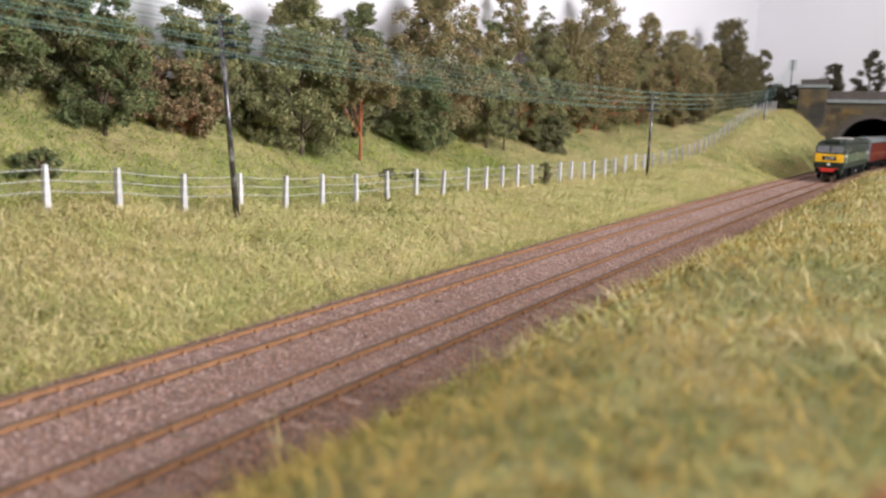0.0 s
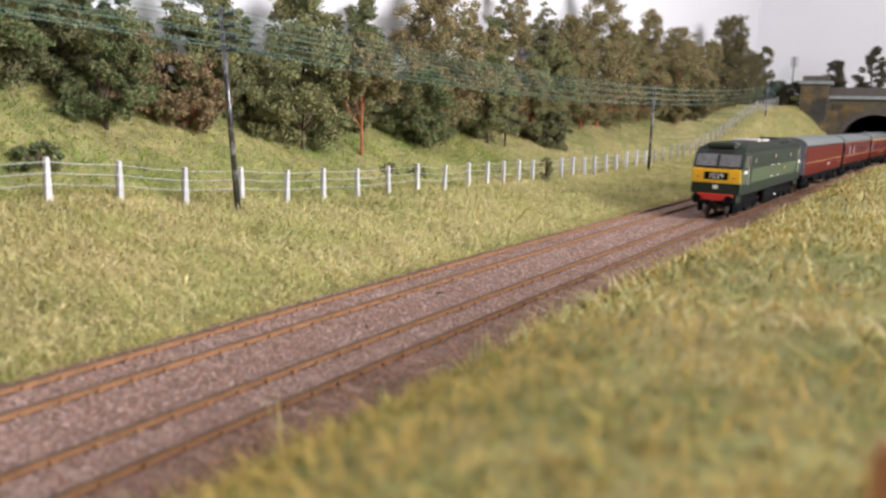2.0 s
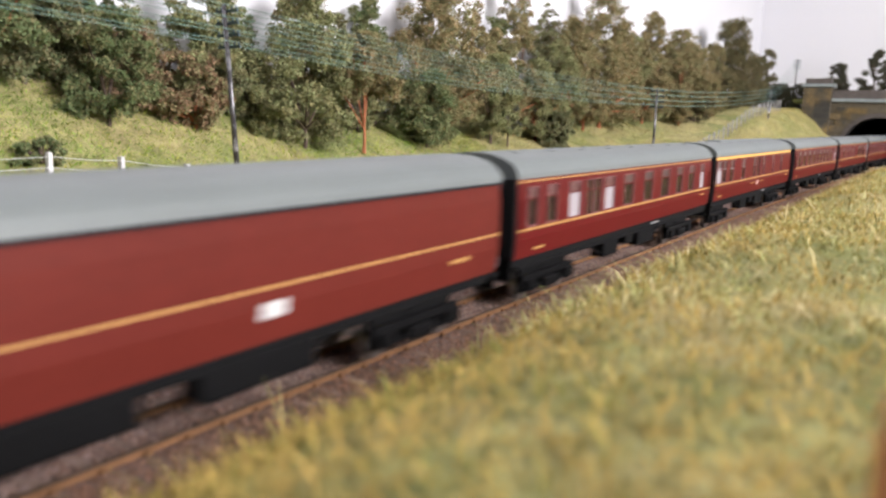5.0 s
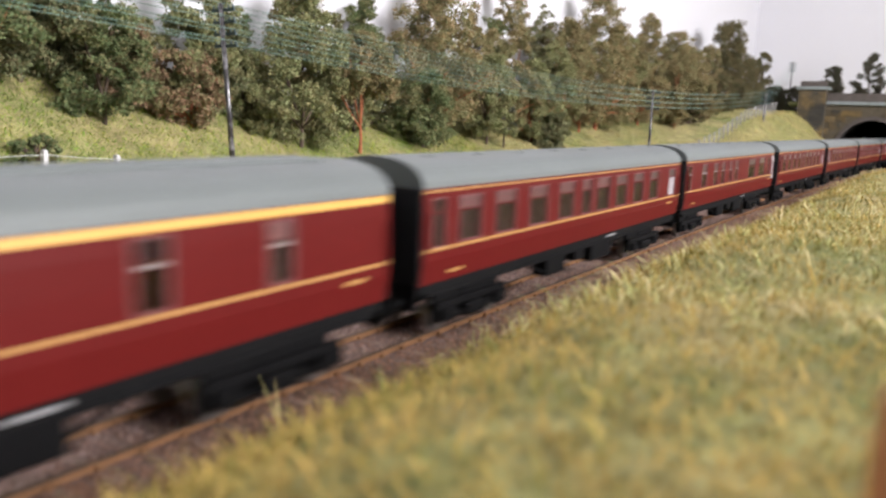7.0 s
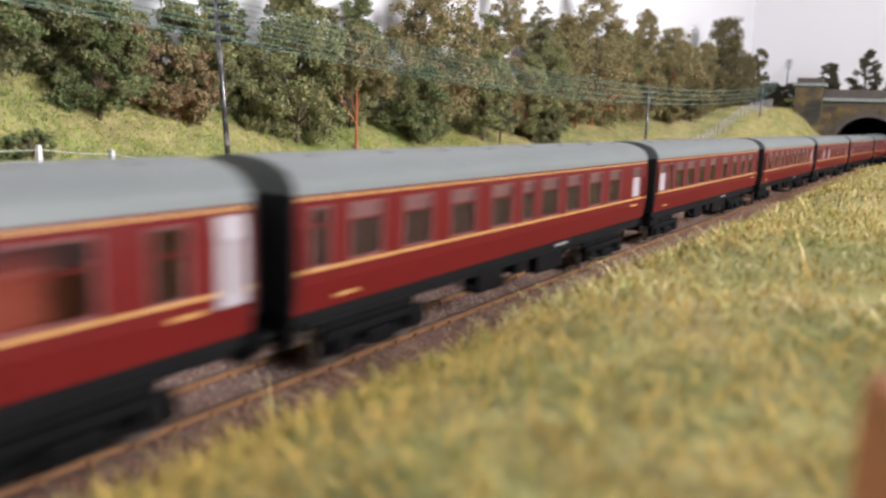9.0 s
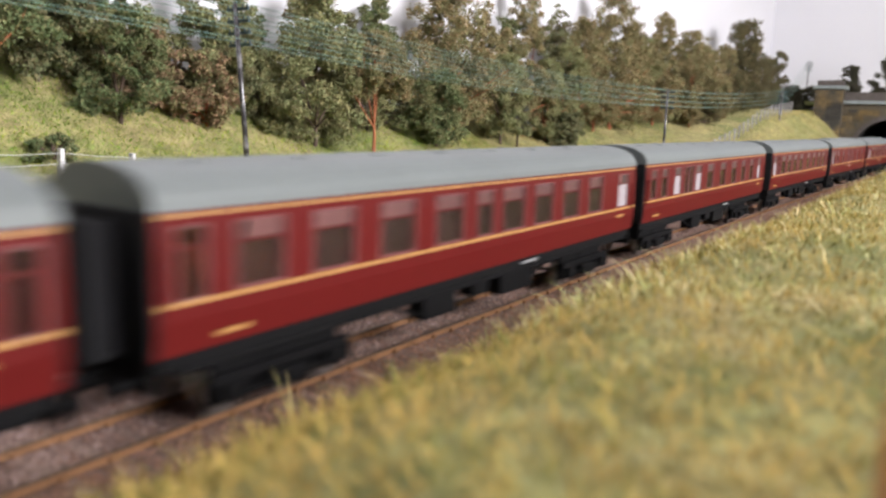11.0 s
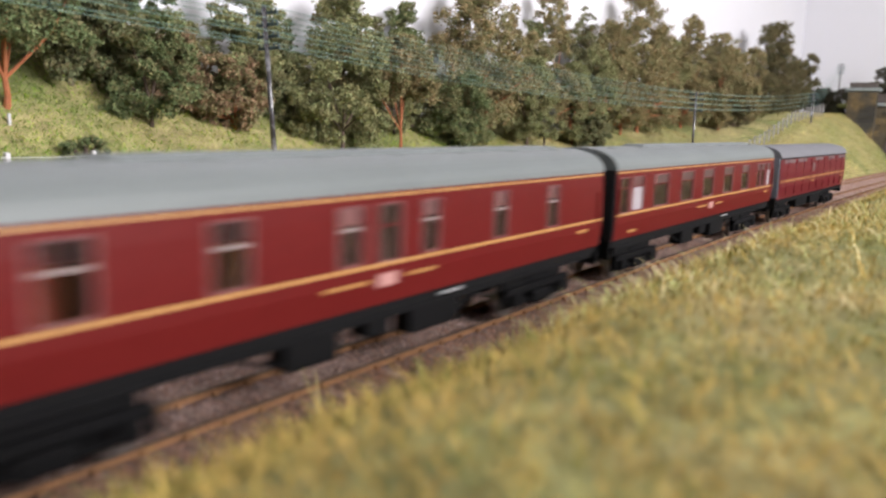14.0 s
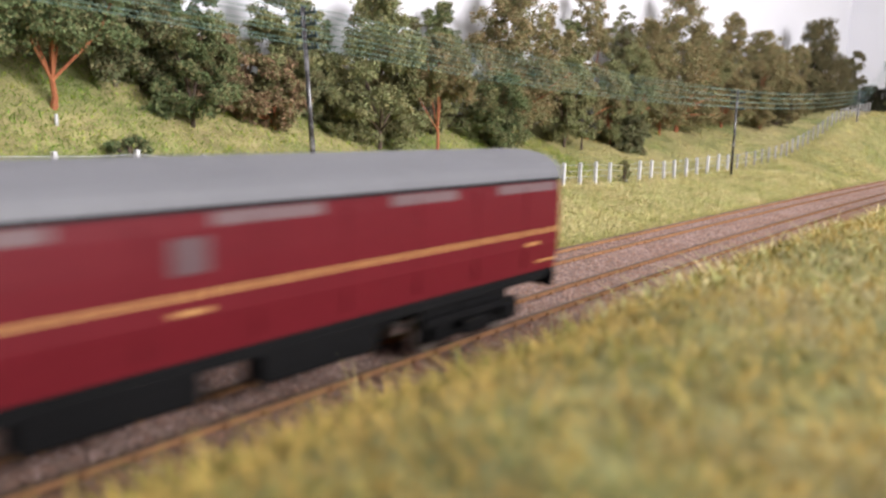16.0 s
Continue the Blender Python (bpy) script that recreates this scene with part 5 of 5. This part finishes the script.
            part("cab_window", boxed(*sorted((at(0.0085), at(0.0165))), *ys, 0.0376, 0.0458, bevel=0.0001), M_SCREEN, c, "cab side window")
            part("cab_window", boxed(*sorted((at(0.0195), at(0.0235))), *ys, 0.0376, 0.0458, bevel=0.0001), M_SCREEN, c, "cab side window")
            ys2 = sorted((s * 0.0183, s * 0.0190))
            part("handrail", boxed(*sorted((at(0.0180), at(0.0184))), *ys2, 0.0245, 0.0375), M_SILVER, c)
            part("handrail", boxed(*sorted((at(0.0245), at(0.0253))), *ys2, 0.0235, 0.0365), M_LIME, c)
            part("number_bar", boxed(*sorted((at(0.0055), at(0.0150))), *sorted((s * 0.0180, s * 0.0185)), 0.0330, 0.0352), M_WHITE, c, "white running number, unreadable")
            bm = bmesh.new()
            yb = s * 0.0113
            rod(bm, (at(0.0), yb, 0.0142), (at(-0.0052), yb, 0.0142), 0.0020, 0.0017, 12)
            rod(bm, (at(-0.0052), yb, 0.0142), (at(-0.0062), yb, 0.0142), 0.0033, 0.0033, 18)
            part("buffer", bm, M_BLACK, c)
        lo, hi = sorted((at(-0.0006), at(0.0016)))
        part("buffer_beam", boxed(lo, hi, -0.0128, 0.0128, 0.0128, 0.0180, bevel=0.0004), M_RED, c, "red buffer beam")
        lo, hi = sorted((at(0.0004), at(0.012)))
        part("valance", boxed(lo, hi, -0.0164, 0.0164, 0.0112, 0.0187, bevel=0.0012), M_GREEN, c)
        part("lamp_plate", boxed(*sorted((at(-0.0006), at(0.0002))), -0.0018, 0.0018, 0.0216, 0.0244), M_WHITE, c, "small white lamp plate")
        part("coupling", boxed(*sorted((at(0.0), at(-0.0066))), -0.0015, 0.0015, 0.0085, 0.0125), M_BLACK, c)
        bm = bmesh.new()
        for yy in (-0.006, 0.004, 0.008):
            rod(bm, (at(-0.0012), yy, 0.0135), (at(-0.0018), yy, 0.0070), 0.0006, 0.0006, 6)
        part("brake_pipe", bm, M_BLACK, c)
        part("roof_dome", boxed(*sorted((at(0.0095), at(0.026))), -0.0105, 0.0105, 0.0495, 0.0553, bevel=0.0018), M_GREEN, c)
    for s in (-1, 1):
        ys = sorted((s * 0.0182, s * 0.01885))
        for gx0, gx1, z0, z1 in ((-0.085, -0.077, 0.0400, 0.0440), (-0.012, -0.004, 0.0415, 0.0450), (0.053, 0.061, 0.0400, 0.0440)):
            part("body_window", boxed(gx0, gx1, *ys, z0, z1), M_SCREEN, c, "small pale body side window")
        for gx in (-0.020, 0.004):
            part("body_step", boxed(gx, gx + 0.007, *ys, 0.0358, 0.0364), M_SILVER, c)
            part("body_step", boxed(gx, gx + 0.007, *ys, 0.0268, 0.0274), M_SILVER, c)
        part("emblem", boxed(0.0305, 0.0355, *ys, 0.0308, 0.0330), M_GOLD, c, "small gold lion emblem, plain")
        ys = sorted((s * 0.0120, s * 0.0162))
        part("fuel_tank", boxed(-0.026, 0.030, *ys, 0.0045, 0.0166, bevel=0.0012), M_BLACK, c)
        part("data_plate", boxed(0.012, 0.0165, *sorted((s * 0.0163, s * 0.0166)), 0.0085, 0.0108), M_WHITE, c, "small white data panel")
        bm = bmesh.new()
        for k in range(9):
            box(bm, 0.028 + k * 0.0035, 0.030 + k * 0.0035, *sorted((s * 0.0125, s * 0.0160)), 0.0505, 0.0538)
        part("roof_grille", bm, M_LOCOROOF, c)
    part("boiler_panel", boxed(-0.022, 0.002, -0.0105, 0.0105, 0.0545, 0.0566, bevel=0.0004), M_PALE, c, "bare pale roof hatch panel")
    part("boiler_panel", boxed(-0.040, -0.030, -0.0105, 0.0105, 0.0545, 0.0564, bevel=0.0004), M_PALE, c, "bare pale roof hatch panel")
    part("roof_fan", rodded((0.055, 0, 0.0545), (0.055, 0, 0.0570), 0.0085, 0.0080, 24), M_LOCOROOF, c)
    for bx in (-0.0775, 0.0775):
        bogie(c, bx, base=0.056, r=0.0066, heavy=True)
    return c


M_WINFRAME = mat("dull_rose_window_frame", (0.20, 0.085, 0.085), 0.5, 0.9, 1.1)
M_DOOR = mat("pale_grey_door_panel", (0.30, 0.28, 0.30), 0.5, 0.95, 1.05, 60, 500)
M_BAR = mat("dull_pale_window_bar", (0.36, 0.29, 0.28), 0.5, 0.9, 1.1)
M_HIGHLIGHT = mat("grey_highlight_strip", (0.30, 0.30, 0.31), 0.5, 0.9, 1.1)
M_PARTITION = mat("reddish_brown_partition", (0.24, 0.120, 0.100), 0.6, 0.85, 1.15, 60, 500)
M_CREST = mat("pale_pink_crest", (0.42, 0.22, 0.20), 0.5, 0.9, 1.1, 300, 900)
M_PALE = mat("bare_pale_panel", (0.50, 0.47, 0.45), 0.6, 0.85, 1.1, 80, 600)
# Opaque mottled grey: glare on the dark glass is put into the colour.
M_SCREEN = mat("glare_grey_cab_glazing", (0.11, 0.11, 0.12), 0.12, 0.6, 1.3, 160, 700, spec=0.8)

loco = locomotive()
van1 = van("dull crimson parcels van with grey ends", 1, M_VANRED, M_ROOF, 0.2500, [], M_ENDGREY)
tail = van("crimson parcels van with louvred upper sides", 2, M_MAROON2, M_ROOFV, 0.2400, [(-0.110, -0.078), (-0.070, -0.040), (-0.010, 0.018), (0.040, 0.066), (0.085, 0.117)], M_ENDGREY, 0.0463, 0.0547)
tagged(van1, group="vans of the train")
open_c = coach("open", "maroon open coach with gold lining and grey roof")
first_c = coach("first", "maroon first class coach with yellow band", bright_band=True, ridge=True, L=0.2485)
kitchen_c = coach("first", "maroon kitchen coach with raised roof duct", ridge=True)
buffet_c = coach("buffet", "maroon buffet coach with uneven windows and pale end door")
brake_c = coach("brake", "maroon brake coach with luggage doors")
compo_c = coach("compo", "maroon coach with wide windows and gold lining", ridge=True)
saloon_c = coach("saloon", "maroon saloon coach with large windows")
HERE = Matrix.Identity(4)
# train order from the locomotive: vehicle, place of its front end at the start, length
FRONTS = [(loco, 1.1955, 0.2365), (van1, 1.4590, 0.2500), (brake_c, 1.7245, COACH), (first_c, 1.9943, 0.2485), (open_c, 2.2620, COACH), (buffet_c, 2.5340, COACH),
          (copy_thing(open_c, HERE), 2.8050, COACH), (copy_thing(saloon_c, HERE), 3.0810, COACH), (copy_thing(open_c, HERE), 3.3550, COACH),
          (copy_thing(brake_c, HERE), 3.6278, COACH), (saloon_c, 3.9050, COACH), (kitchen_c, 4.1805, COACH), (compo_c, 4.4490, COACH), (tail, 4.7238, 0.2400)]
SPEED = 0.2968
LAG = [(0.0, -0.055), (0.75, -0.036), (1.5, -0.020), (2.4, -0.0105), (3.0, -0.006), (3.5, -0.002), (4.2, 0.0), (6.0, 0.0), (8.0, 0.0), (10.0, 0.0), (12.0, 0.0), (14.0, 0.0), (15.0, 0.001), (16.0, 0.002)]


def motions():
    """The train runs along the near track towards -x."""
    for thing, front, length in FRONTS:
        rows = []
        for t, lag in LAG:
            s = front + length / 2 - SPEED * t + lag
            rows.append((t, pose(*line(s), 0, 0, -math.degrees(BEND * s))))
        walk(thing, rows)


motions()
